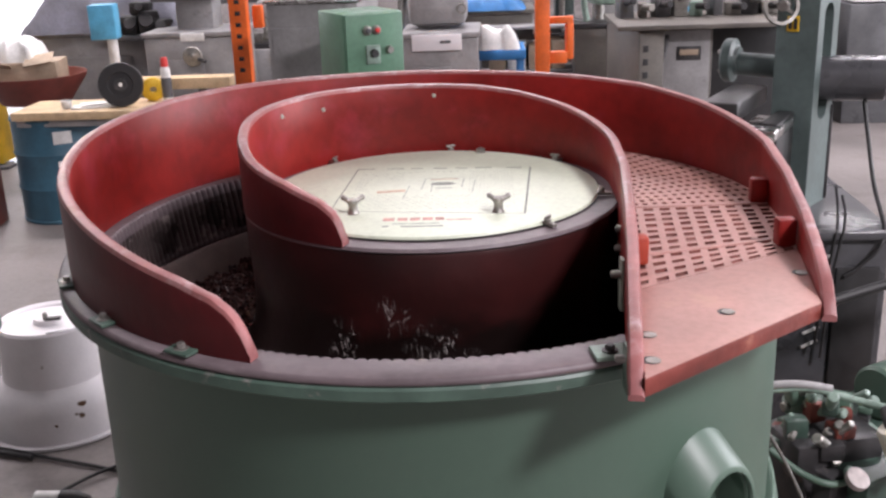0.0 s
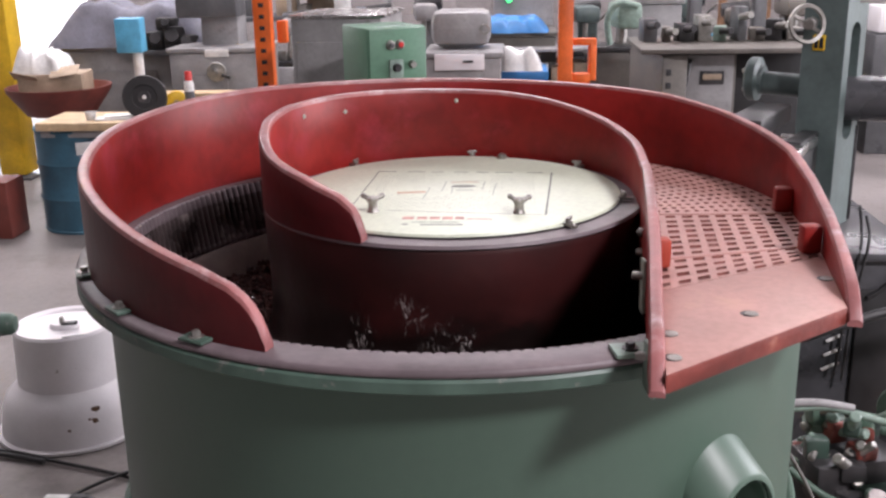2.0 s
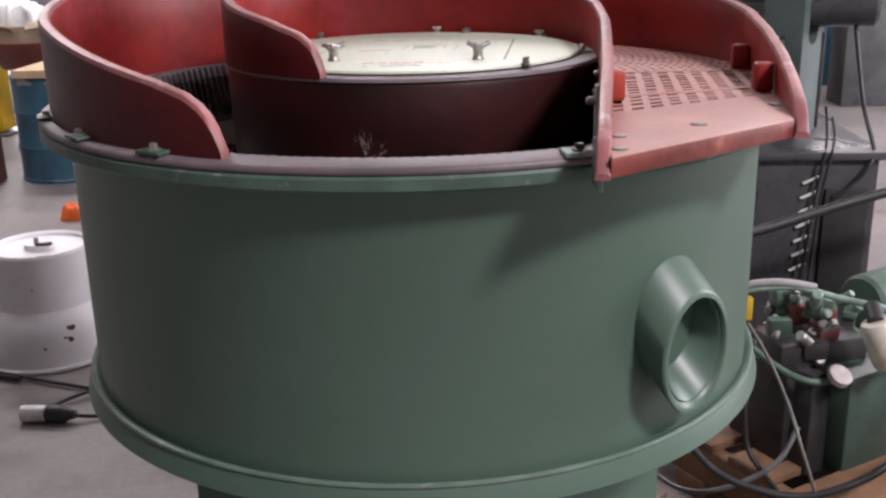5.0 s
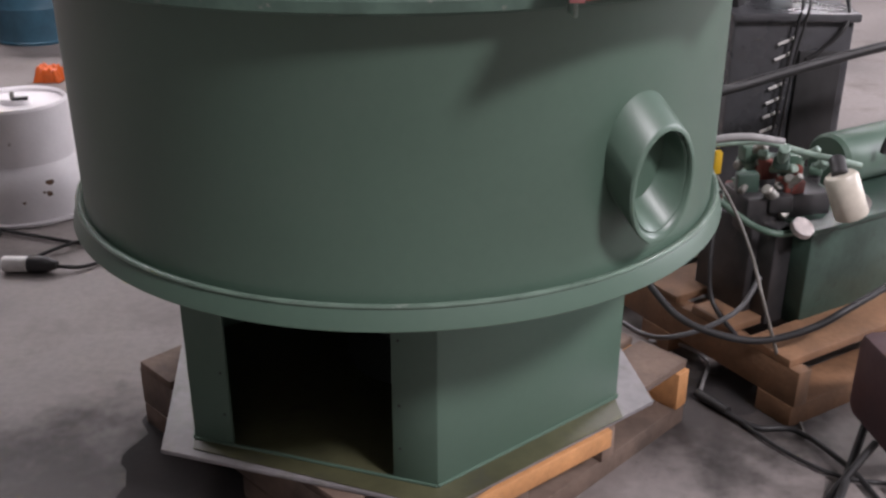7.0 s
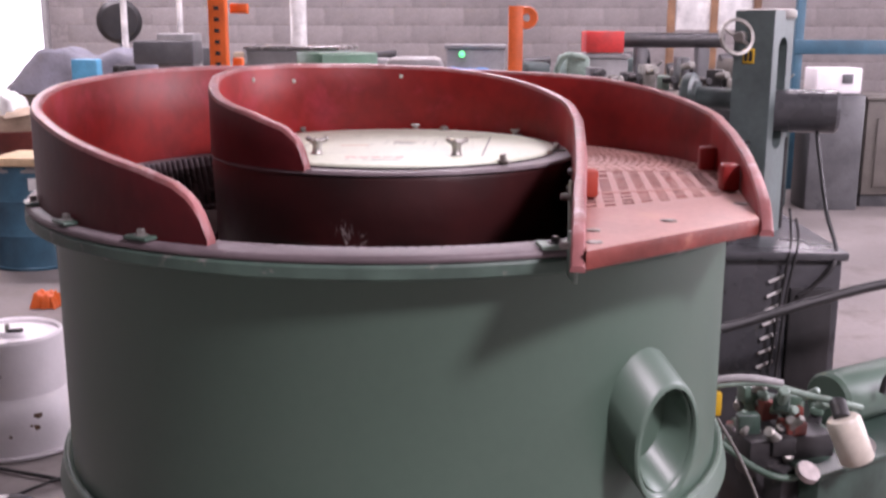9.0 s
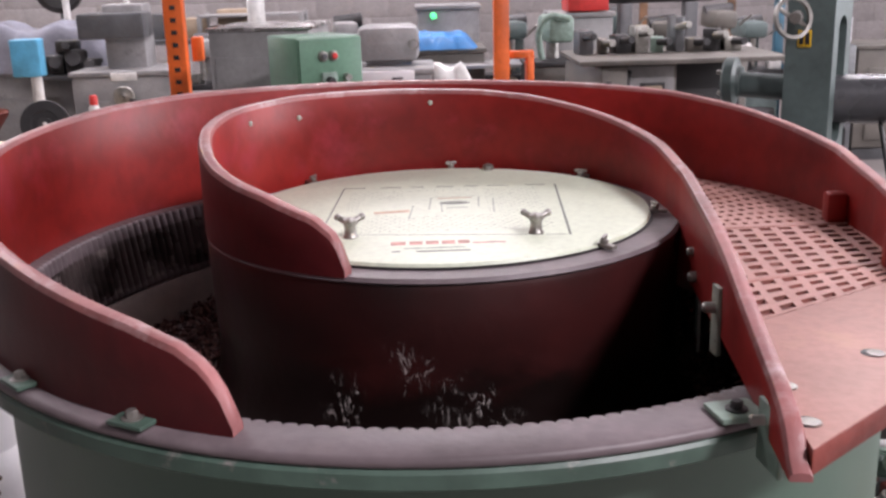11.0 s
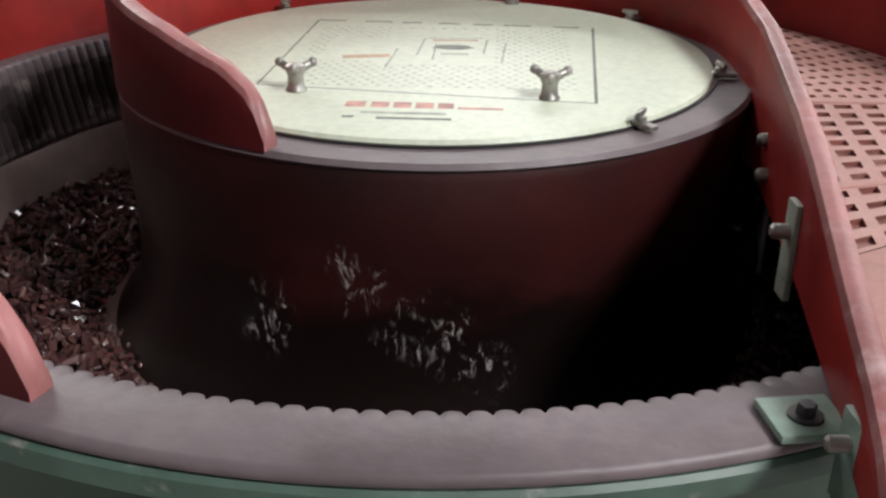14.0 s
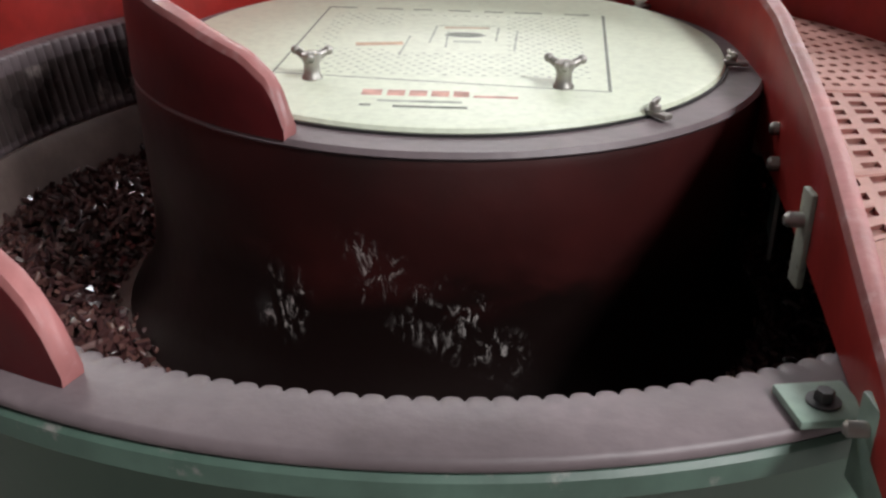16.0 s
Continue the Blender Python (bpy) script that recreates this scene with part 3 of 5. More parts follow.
CHIPPED = mat("chipped_cream_paint", (0.4, 0.42, 0.35), 0.5, scale=40, spot=(0.12, 0.1, 0.09), spot_at=0.58, spot_scale=60)
# pale bolt heads on the inner wall
for deg, zz in ((135.5, 1.256), (156, 1.262), (92, 1.262)):
    a = radians(deg)
    m = pose(0.3125 * math.cos(a), 0.3125 * math.sin(a), zz, 0, -90, deg)
    part("bolt_head", lathe([(0, 0.0), (0.0044, 0.0), (0.004, 0.002), (0.002, 0.003), (0, 0.003)], 16, m, closed=False), CHIPPED, bowl)

STOP_RED = mat("orange_red_urethane", (0.36, 0.05, 0.026), 0.5, scale=14, spot=(0.22, 0.05, 0.04), spot_at=0.56)
# stop blocks on the walls above the screen
for kx, ky, kr in ((0.572, 0.030, -4), (0.552, -0.215, 6), (0.322, -0.290, 5)):
    part("stop_block", box(kx + (0.003 if kx > 0.4 else -0.003), ky, 1.127, 0.030, 0.026, 0.044, kr, 0.005), STOP_RED if kx < 0.4 else RED, bowl, "red stop block on the wall")

# tabs that hold the outer wall to the rim
for deg in (-152.7, -134.7, -118.5):
    a = radians(deg)
    tab = part("rim_tab", box(0.624 * math.cos(a), 0.624 * math.sin(a), 1.0895, 0.026, 0.042, 0.005, deg, 0.002), GREEN_WORN, bowl, "pale green chipped steel tab")
    bolt(0.624 * math.cos(a), 0.624 * math.sin(a), 1.092, 0.006, tab)

# clamp where the chute's wall meets the rim
clamp = part("chute_clamp", box(0.247, -0.572, 1.0885, 0.044, 0.04, 0.006, 10, 0.002), PALE_GREEN, bowl, "pale green clamp plate with a bolt")
bolt(0.247, -0.574, 1.0915, 0.006, clamp, m=DARK_METAL)
part("clamp_upright", box(0.2655, -0.613, 1.082, 0.006, 0.045, 0.06, 6, 0.002), PALE_GREEN, bowl, "pale green upright clamp plate")
part("clamp_pin", rod((0.249, -0.603, 1.094), (0.267, -0.605, 1.095), 0.005, 14), STEEL, bowl)
part("wall_bracket", box(0.2865, -0.372, 1.103, 0.006, 0.02, 0.078, 5, 0.003), CHIPPED, bowl, "pale chipped steel strip bolted to the wall")
part("bracket_bolt", rod((0.270, -0.372, 1.118), (0.29, -0.373, 1.118), 0.006, 14), STEEL, bowl)
part("bracket_bolt", rod((0.292, -0.228, 1.108), (0.312, -0.230, 1.108), 0.0065, 14), STEEL, bowl)
part("bracket_bolt", rod((0.296, -0.205, 1.132), (0.313, -0.206, 1.134), 0.006, 14), STEEL, bowl)
part("drip_strip", strip_wall([(0.341, -0.10), (0.334, -0.14), (0.322, -0.18)], [0.99] * 3, [1.125, 1.12, 1.08], 0.004, 0.001), [TEAL_GREY, STEEL], bowl, "dark bent metal strip beside the tub")

# lid with its print, knobs and clips
lid = part("lid", lathe([(0, 1.1465), (LID_R, 1.1465), (LID_R + 0.001, 1.149), (LID_R - 0.001, 1.1525), (LID_R - 0.004, 1.1535), (0, 1.1535)], 144, closed=False), LID_WHITE, bowl, "cream white round steel lid with faded print")
part("lid_seal", lathe([(LID_R - 0.002, 1.1462), (LID_R + 0.0035, 1.1462), (LID_R + 0.0035, 1.1482), (LID_R - 0.002, 1.1482)], 144), BLACK, lid, "black seal round the lid")
ZP = 1.1537


def printed(name, x, y, sx, sy, rz, m):
    b = bmesh.new()
    bmesh.ops.create_grid(b, x_segments=1, y_segments=1, size=0.5)
    bmesh.ops.scale(b, vec=(sx, sy, 1), verts=b.verts)
    bmesh.ops.transform(b, matrix=pose(x, y, ZP, 0, 0, rz), verts=b.verts)
    return part(name, b, m, lid)


CORN = [(-0.150, 0.142), (0.176, 0.127), (0.156, -0.178), (-0.162, -0.142)]
for (x0, y0), (x1, y1), w in zip(CORN, CORN[1:] + CORN[:1], (0, 0.0032, 0.0022, 0.0022)):
    if w:
        printed("printed_line", (x0 + x1) / 2, (y0 + y1) / 2, math.hypot(x1 - x0, y1 - y0), w, math.degrees(math.atan2(y1 - y0, x1 - x0)), INK_DARK)
for t0, t1 in ((0.0, 0.1), (0.17, 0.27), (0.31, 0.38), (0.44, 0.52), (0.57, 0.64), (0.68, 0.78), (0.86, 0.95)):
    (x0, y0), (x1, y1) = CORN[0], CORN[1]
    tm = (t0 + t1) / 2
    printed("printed_dash", x0 + (x1 - x0) * tm, y0 + (y1 - y0) * tm, 0.326 * (t1 - t0), 0.0045, -2.6, INK_DARK)


def dots(rect, step, r):
    b = bmesh.new()
    x0, y0, x1, y1 = rect
    y, row = y0, 0
    while y < y1:
        x = x0 + (step / 2 if row % 2 else 0)
        while x < x1:
            if not (-0.055 < x < 0.06 and -0.06 < y < 0.1) and not (-0.12 < x < -0.06 and -0.05 < y < 0.06):
                vs = [b.verts.new((x + r * math.cos(k * math.pi / 3), y + 0.6 * r * math.sin(k * math.pi / 3), ZP)) for k in range(6)]
                b.faces.new(vs)
            x += step
        y += step * 0.75
        row += 1
    return b


part("printed_dots", dots((-0.135, -0.135, 0.145, 0.115), 0.0125, 0.0026), INK_FAINT, lid)
for px_, py_, sx_, sy_, rz_, m_ in ((-0.072, -0.026, 0.05, 0.014, 10, INK_ORANGE), (-0.045, -0.03, 0.0022, 0.08, -4, INK_FAINT), (0.072, 0.0, 0.0022, 0.09, -3, INK_FAINT),
                                    (-0.002, 0.0, 0.002, 0.07, 0, INK_FAINT), (0.018, 0.052, 0.05, 0.006, 2, INK_ORANGE), (0.018, 0.062, 0.062, 0.003, 2, INK_FAINT), (-0.018, 0.02, 0.0022, 0.075, -3, INK_FAINT), (0.052, 0.025, 0.0022, 0.06, -3, INK_FAINT), (0.02, -0.01, 0.03, 0.008, 0, INK_FAINT),
                                    (-0.06, -0.197, 0.018, 0.017, 0, INK_RED), (-0.038, -0.197, 0.016, 0.017, 0, INK_RED), (-0.018, -0.197, 0.016, 0.017, 0, INK_RED), (0.002, -0.197, 0.016, 0.017, 0, INK_RED), (0.021, -0.197, 0.014, 0.017, 0, INK_RED),
                                    (0.052, -0.203, 0.04, 0.006, 0, INK_RED), (-0.015, -0.221, 0.075, 0.006, 0, INK_FAINT), (-0.005, -0.236, 0.065, 0.006, 0, INK_DARK), (-0.062, -0.234, 0.01, 0.006, 0, INK_DARK)):
    printed("printed_bar", px_, py_, sx_, sy_, rz_, m_)


b = bmesh.new()
b.faces.new([b.verts.new((0.017 + 0.022 * math.cos(k * math.pi / 12) * (1 + 0.12 * math.sin(5 * k)), 0.02 + 0.011 * math.sin(k * math.pi / 12), ZP)) for k in range(24)])
part("printed_emblem", b, INK_DARK, lid)


def knob(x, y, rz):
    k = part("lid_knob", lathe([(0, 0), (0.0098, 0), (0.0095, 0.002), (0.0078, 0.004), (0.0072, 0.014), (0.0095, 0.019), (0.009, 0.0235), (0.005, 0.0255), (0, 0.026)], 28, pose(x, y, ZP), closed=False), STEEL, lid, "dull steel three-armed lid knob")
    for a in (28, 152, 270):
        d = Vector((math.cos(radians(a + rz)), math.sin(radians(a + rz)), 0))
        p = Vector((x, y, ZP + 0.0195))
        b = rod(p + d * 0.005, p + d * 0.0165 + Vector((0, 0, 0.005)), 0.0046, 14, r2=0.0036)
        bmesh.ops.create_icosphere(b, subdivisions=2, radius=0.0046, matrix=Matrix.Translation(p + d * 0.0172 + Vector((0, 0, 0.0052))))
        part("knob_arm", b, STEEL, k)


knob(-0.121, -0.158, 4)
knob(0.114, -0.166, -6)
for deg in (134, 86, 40, -11, -50):
    a = radians(deg)
    m = pose(0.295 * math.cos(a), 0.295 * math.sin(a), 1.148, 0, 0, deg)
    c = part("lid_clip", box(0.004, 0, 0.003, 0.026, 0.010, 0.005, 0, 0.0015), STEEL, bowl, "small steel lid clip")
    b = lathe([(0, 0.006), (0.0055, 0.006), (0.0055, 0.010), (0.003, 0.011), (0.003, 0.015), (0, 0.015)], 12, closed=False)
    nut = part("wing_nut", join(b, box(0, 0, 0.013, 0.004, 0.02, 0.005, 25, 0.0015)), STEEL, c)
    for o in (c, nut):
        o.data.transform(m)
b = lathe([(0, 0), (0.009, 0), (0.009, 0.008), (0.004, 0.011), (0, 0.011)], 16, pose(0.082, 0.262, ZP - 0.001), closed=False)
part("lid_screw", b, STEEL, lid)

# drain spout on the drum's side: a pipe that slopes down and is cut upright
def sloped_pipe(hw, hh, wall, back, front, m, inner=False):
    """An upright oval, hollow, drawn along a sloping axis; x runs outward, z up."""
    b = bmesh.new()
    n = 56
    rings = []
    for w, x in ((0, back), (0, front - 0.003), (0.003, front), (wall - 0.003, front), (wall, front - 0.004), (wall, back)):
        rings.append([b.verts.new((x, (hw - w) * math.cos(2 * math.pi * k / n), (hh - w) * math.sin(2 * math.pi * k / n) - 0.81 * x)) for k in range(n)])
    for r0, r1 in zip(rings, rings[1:]):
        for k in range(n):
            q = (k + 1) % n
            b.faces.new((r0[k], r0[q], r1[q], r1[k]))
    bmesh.ops.transform(b, matrix=m, verts=b.verts)
    return b


SA = -48.7
SM = pose(0.5935 * math.cos(radians(SA)), 0.5935 * math.sin(radians(SA)), 0.818, 0, 0, SA)
spout = part("drain_spout", sloped_pipe(0.072, 0.092, 0.011, -0.035, 0.050, SM), GREEN, bowl, "green sloping drain spout cut upright")
part("spout_lining", sloped_pipe(0.0606, 0.0806, 0.005, -0.10, 0.044, SM), GREEN, spout)
# added dark disc standing for the shade deep inside the spout
b = lathe([(0, 0), (0.075, 0), (0.075, 0.004), (0, 0.004)], 32, closed=False)
bmesh.ops.transform(b, matrix=SM @ pose(-0.085, 0, 0.07, 0, 90, 0), verts=b.verts)
part("spout_dark_disc", b, INSIDE, spout)
b = rod((-0.01, -0.058, 0.012), (-0.02, -0.02, 0.018), 0.004, 12)
bmesh.ops.transform(b, matrix=SM, verts=b.verts)
part("spout_pin", b, STEEL, spout)

# six-sided pedestal with its open front
HEX = [(0.088, -0.412), (0.443, -0.105), (0.383, 0.277), (-0.088, 0.412), (-0.456, 0.152), (-0.383, -0.277)]
for k in range(6):
    (x0, y0), (x1, y1) = HEX[k], HEX[(k + 1) % 6]
    ln, an = math.hypot(x1 - x0, y1 - y0), math.degrees(math.atan2(y1 - y0, x1 - x0))
    m = pose(x0, y0, 0, 0, 0, an)
    if k == 5:
        for lo, hi, nm in ((0.0, 0.083, "pedestal_post"), (ln - 0.084, ln, "pedestal_post")):
            p = part(nm, box((lo + hi) / 2, 0.004, 0.3855, hi - lo, 0.008, 0.423, 0, 0.003), GREEN, bowl)
            p.data.transform(m)
            for zz in (0.24, 0.33, 0.46):
                s = part("bolt_hole", rod(((lo + hi) / 2 - 0.028 if lo else (lo + hi) / 2 + 0.028, -0.0005, zz), ((lo + hi) / 2 - 0.028 if lo else (lo + hi) / 2 + 0.028, 0.004, zz), 0.004, 10), BLACK, p)
                s.data.transform(m)
    else:
        p = part("pedestal_panel", box(ln / 2, 0.004, 0.3855, ln, 0.008, 0.423, 0, 0.003), GREEN, bowl)
        p.data.transform(m)
    w = part("pedestal_weld", rod((0.0, -0.001, 0.1755), (ln, -0.001, 0.1755), 0.0035, 8), GREEN, bowl)
    w.data.transform(m)
part("motor_mount", lathe([(0, 0.1725), (0.16, 0.1725), (0.16, 0.2), (0.1, 0.24), (0.1, 0.5), (0, 0.5)], 32, pose(0.03, 0.08, 0), closed=False), INSIDE, bowl, "motor inside the pedestal, near-black for the unlit interior")
part("inner_bracket", box(-0.17, -0.05, 0.42, 0.09, 0.02, 0.05, 30, 0.004), INSIDE, bowl)
part("base_plate", slab([(0.101, -0.466), (0.518, -0.112)] + [(x * 1.15, y * 1.13) for x, y in HEX[2:]], 0.1605, 0.1705), GREY_PLATE, bowl, "grey steel base plate")
part("oil_pan", slab([(0.1025, -0.4695), (0.447, -0.1775), (0.40, 0.25)] + HEX[3:5] + [(-0.379, -0.311)], 0.1708, 0.1735, 0.001), OLIVE_PLATE, bowl, "oily olive pan under the pedestal")


# loose media in the trough
def media_heap():
    rnd = np.random.RandomState(4)
    n = 13500
    ang = rnd.uniform(0, 2 * np.pi, n)
    rad = np.sqrt(rnd.uniform(0.352 ** 2, 0.556 ** 2, n))
    top = 0.884 + (rad - 0.372) * 0.13 + 0.010 * np.sin(3 * ang + 1) + 0.006 * np.sin(9 * ang)
    z = top - np.abs(rnd.normal(0, 0.011, n))
    prism = np.array([(-1, -0.6, -0.5), (1, -0.6, -0.5), (0, 1.1, -0.5), (-1, -0.6, 0.5), (1, -0.6, 0.5), (0, 1.1, 0.5)], float)
    pf = [(0, 2, 1), (3, 4, 5), (0, 1, 4, 3), (1, 2, 5, 4), (2, 0, 3, 5)]
    kk = 8
    cyl = np.array([(0.5 * math.cos(2 * math.pi * i / kk), 0.5 * math.sin(2 * math.pi * i / kk), 1.15 * s + 0.3 * math.cos(2 * math.pi * i / kk)) for s in (-1, 1) for i in range(kk)])
    cf = [tuple(range(kk))[::-1], tuple(range(kk, 2 * kk))] + [(i, (i + 1) % kk, kk + (i + 1) % kk, kk + i) for i in range(kk)]
    verts, faces, off = [], [], 0
    for i in range(n):
        shape, fs = (cyl, cf) if i % 4 else (prism, pf)
        e = Euler(rnd.uniform(0, 6.28, 3)).to_matrix()
        v = (shape * rnd.uniform(0.0045, 0.0076)) @ np.array(e).T + (rad[i] * math.cos(ang[i]), rad[i] * math.sin(ang[i]), z[i])
        verts.append(v)
        faces += [tuple(off + q for q in f) for f in fs]
        off += len(shape)
    me = bpy.data.meshes.new("finishing_media")
    me.from_pydata(np.concatenate(verts).tolist(), [], faces)
    me.shade_smooth()
    me.set_sharp_from_angle(angle=radians(50))
    me.materials.append(MEDIA)
    return tagged(new("finishing_media", me), "loose wet dark brown plastic finishing media in the trough", "media", kind="stuff")


media_heap()


# wooden pallet under the bowl
def pallet(name, cx, cy, rz, w, d, label, old, n_boards=6, h=0.14, n_str=3, end=None, fill=0.86):
    p = thing(name, (cx, cy, 0), label, "pallet")
    m = pose(cx, cy, 0, 0, 0, rz)
    bw = (w / n_boards) * fill
    for k in range(n_boards):
        b = part("board", box(-w / 2 + (k + 0.5) * w / n_boards, 0, h - 0.01, bw, d, 0.02, 0, 0.002), old, p)
        b.data.transform(m)
    for k in range(n_str):
        y = -d / 2 + 0.022 + k * (d - 0.044) / (n_str - 1)
        b = part("stringer", box(0, y, h - 0.065, w, 0.04, 0.09, 0, 0.002), end if end and k == n_str - 1 else old, p)
        b.data.transform(m)
    for k in range(3):
        b = part("bottom_board", box(-w / 2 + 0.055 + k * (w - 0.11) / 2, 0, (h - 0.11) / 2, 0.1, d, h - 0.11, 0, 0.002), old, p)
        b.data.transform(m)
    return p


pallet("wooden_pallet", 0.017, 0.05, -43, 0.87, 0.86, "worn wooden pallet with pale sawn ends under the bowl", WOOD_OLD, 6, 0.16, 4, WOOD_END)
part("edge_board", slab([(0.112, -0.468), (0.425, -0.203), (0.413, -0.189), (0.100, -0.454)], 0.118, 0.1595), WOOD_END, bpy.data.objects["wooden_pallet"], "pale sawn board edge")

# ---- the hall ----
def plain(name, bm, m, label, category):
    return tagged(part(name, bm, m), label, category, kind="structure")


plain("floor", box(0.5, 2.0, -0.05, 17, 20, 0.1, 0, 0), CONCRETE, "stained grey concrete workshop floor", "floor")
plain("ceiling", box(0.5, 2.0, 5.05, 17, 20, 0.1, 0, 0), CEIL, "grey ceiling deck of the hall", "ceiling")
plain("wall_west", box(-7.9, 2.0, 2.5, 0.2, 20, 5.0, 0, 0), WALL_PAINT, "grey painted side wall", "wall")
plain("wall_east", box(8.9, 2.0, 2.5, 0.2, 20, 5.0, 0, 0), WALL_PAINT, "grey painted side wall", "wall")
plain("wall_south", box(0.5, -7.9, 2.5, 16.6, 0.2, 5.0, 0, 0), WALL_PAINT, "grey painted wall behind the camera", "wall")
# back wall with an open loading door
wb = box(2.05, 10.12, 2.5, 13.6, 0.2, 5.0, 0, 0)
box(-7.2, 10.12, 2.5, 1.2, 0.2, 5.0, 0, 0, wb)
box(-5.7, 10.12, 4.1, 1.9, 0.2, 1.8, 0, 0, wb)
wall_north = plain("wall_north", wb, MORTAR, "grey concrete block wall", "wall")
door = plain("door_1", box(-6.62, 10.0, 1.6, 0.06, 0.14, 3.2, 0, 0.004), GREY_MACHINE, "grey steel frame of an open loading door", "door frame")
part("door_jamb", box(-4.78, 10.0, 1.6, 0.06, 0.14, 3.2, 0, 0.004), GREY_MACHINE, door)
plain("backdrop", box(-5.9, 11.6, 1.8, 5.0, 0.05, 5.0, 0, 0), DAYLIGHT, "overexposed daylight outside the loading door", "daylight")
# concrete blocks of the back wall
blk = finish(box(0, 0, 0, 0.392, 0.03, 0.192, 0, 0.006))
blk.materials.append(BLOCK)
for row in range(10):
    for col in range(27):
        x = -4.55 + col * 0.4 + (0.2 if row % 2 else 0)
        o = new("block", blk)
        o.location, o.parent = (x, 10.031, 0.7 + row * 0.2), wall_north
for lx, ly, lz, lsx, lsy, lw in LAMPS:
    f = tagged(part("ceiling_light_fixture", box(lx, ly, lz + 0.07, lsx + 0.06, lsy + 0.06, 0.1, 0, 0.01), WHITE_METAL), "white high-bay ceiling light fixture", "ceiling light", "hall lights")
    part("suspension_rod", rod((lx, ly, lz + 0.12), (lx, ly, 5.0), 0.01, 8), STEEL, f)


# ---- things on the floor beside the bowl ----
def fan_shroud():
    t = thing("fan_shroud", (-1.40, 1.36, 0), "white enamelled bell-shaped metal shroud standing on the floor", "metal shroud")
    m = pose(-1.40, 1.36, 0)
    part("bell", lathe([(0.246, 0.0), (0.256, 0.004), (0.256, 0.012), (0.243, 0.016), (0.236, 0.06), (0.229, 0.105), (0.216, 0.138), (0.198, 0.16), (0.179, 0.175), (0.1725, 0.182), (0.1715, 0.19), (0.166, 0.363), (0.160, 0.372),
                        (0.150, 0.366), (0.150, 0.20), (0.162, 0.178), (0.20, 0.14), (0.226, 0.09), (0.236, 0.012)], 72, m), WHITE_METAL, t, sharp=30)
    RUST = mat("brown_rust", (0.16, 0.09, 0.055), 0.8, scale=40)
    for deg, zz, rr, s in ((-58, 0.142, 0.2145, 0.9), (-60, 0.108, 0.2285, 0.8), (-64, 0.114, 0.227, 0.35), (-80, 0.085, 0.2335, 0.4)):
        b = bmesh.new()
        rn = random.Random(int(deg))
        b.faces.new([b.verts.new((0, 0.016 * s * rn.uniform(0.5, 1.2) * math.cos(q * math.pi / 5), 0.012 * s * rn.uniform(0.5, 1.2) * math.sin(q * math.pi / 5))) for q in range(10)])
        a = radians(deg)
        bmesh.ops.transform(b, matrix=pose(-1.36 + (rr + 0.002) * math.cos(a), 1.36 + (rr + 0.002) * math.sin(a), zz, 0, -14, deg), verts=b.verts)
        part("rust_spot", b, RUST, t, "brown rust spot")
    part("top_plate", lathe([(0, 0.348), (0.151, 0.348), (0.151, 0.356), (0.05, 0.358), (0.045, 0.375), (0, 0.375)], 56, m, closed=False), WHITE_METAL, t, "white dished top plate")
    part("bolt", rod((-1.395, 1.33, 0.37), (-1.395, 1.33, 0.402), 0.008, 12), STEEL, t)
    part("bracket", box(-1.37, 1.332, 0.379, 0.05, 0.02, 0.01, 15, 0.002), DARK_METAL, t)
    part("opening", box(-1.325, 1.258, 0.3585, 0.075, 0.022, 0.004, 24, 0.001), BLACK, t, "black slot in the top plate")


fan_shroud()


def plug_and_cord():
    t = thing("extension_cord", (-1.12, 0.79, 0), "dark extension cord with pale connector lying on the floor", "cable")
    part("connector_body", lathe([(0, 0), (0.020, 0), (0.024, 0.004), (0.024, 0.075), (0.02, 0.08), (0, 0.08)], 24, pose(-1.255, 0.795, 0.026, 0, 90, 0), closed=False), WHITE_PLAIN, t, "pale plastic connector body")
    part("connector_cap", lathe([(0, 0), (0.026, 0), (0.028, 0.01), (0.026, 0.05), (0.02, 0.06), (0.012, 0.085), (0, 0.085)], 24, pose(-1.175, 0.795, 0.027, 0, 90, -3), closed=False), BLACK, t, "black connector cap")
    part("cord", cable([(-1.095, 0.79, 0.024), (-1.03, 0.81, 0.012), (-0.985, 0.86, 0.01), (-1.0, 0.93, 0.01), (-1.1, 0.985, 0.01), (-1.3, 1.05, 0.011), (-1.55, 1.13, 0.011), (-1.9, 1.2, 0.011)], 0.006), BLACK, t)
    part("cord", cable([(-1.22, 0.85, 0.008), (-1.1, 0.97, 0.022), (-0.98, 1.07, 0.008), (-0.85, 1.2, 0.008)], 0.0055), BLACK, t)
    part("cord", cable([(-1.85, 1.14, 0.014), (-1.55, 1.10, 0.014), (-1.38, 1.055, 0.014)], 0.009), BLACK, t)


plug_and_cord()


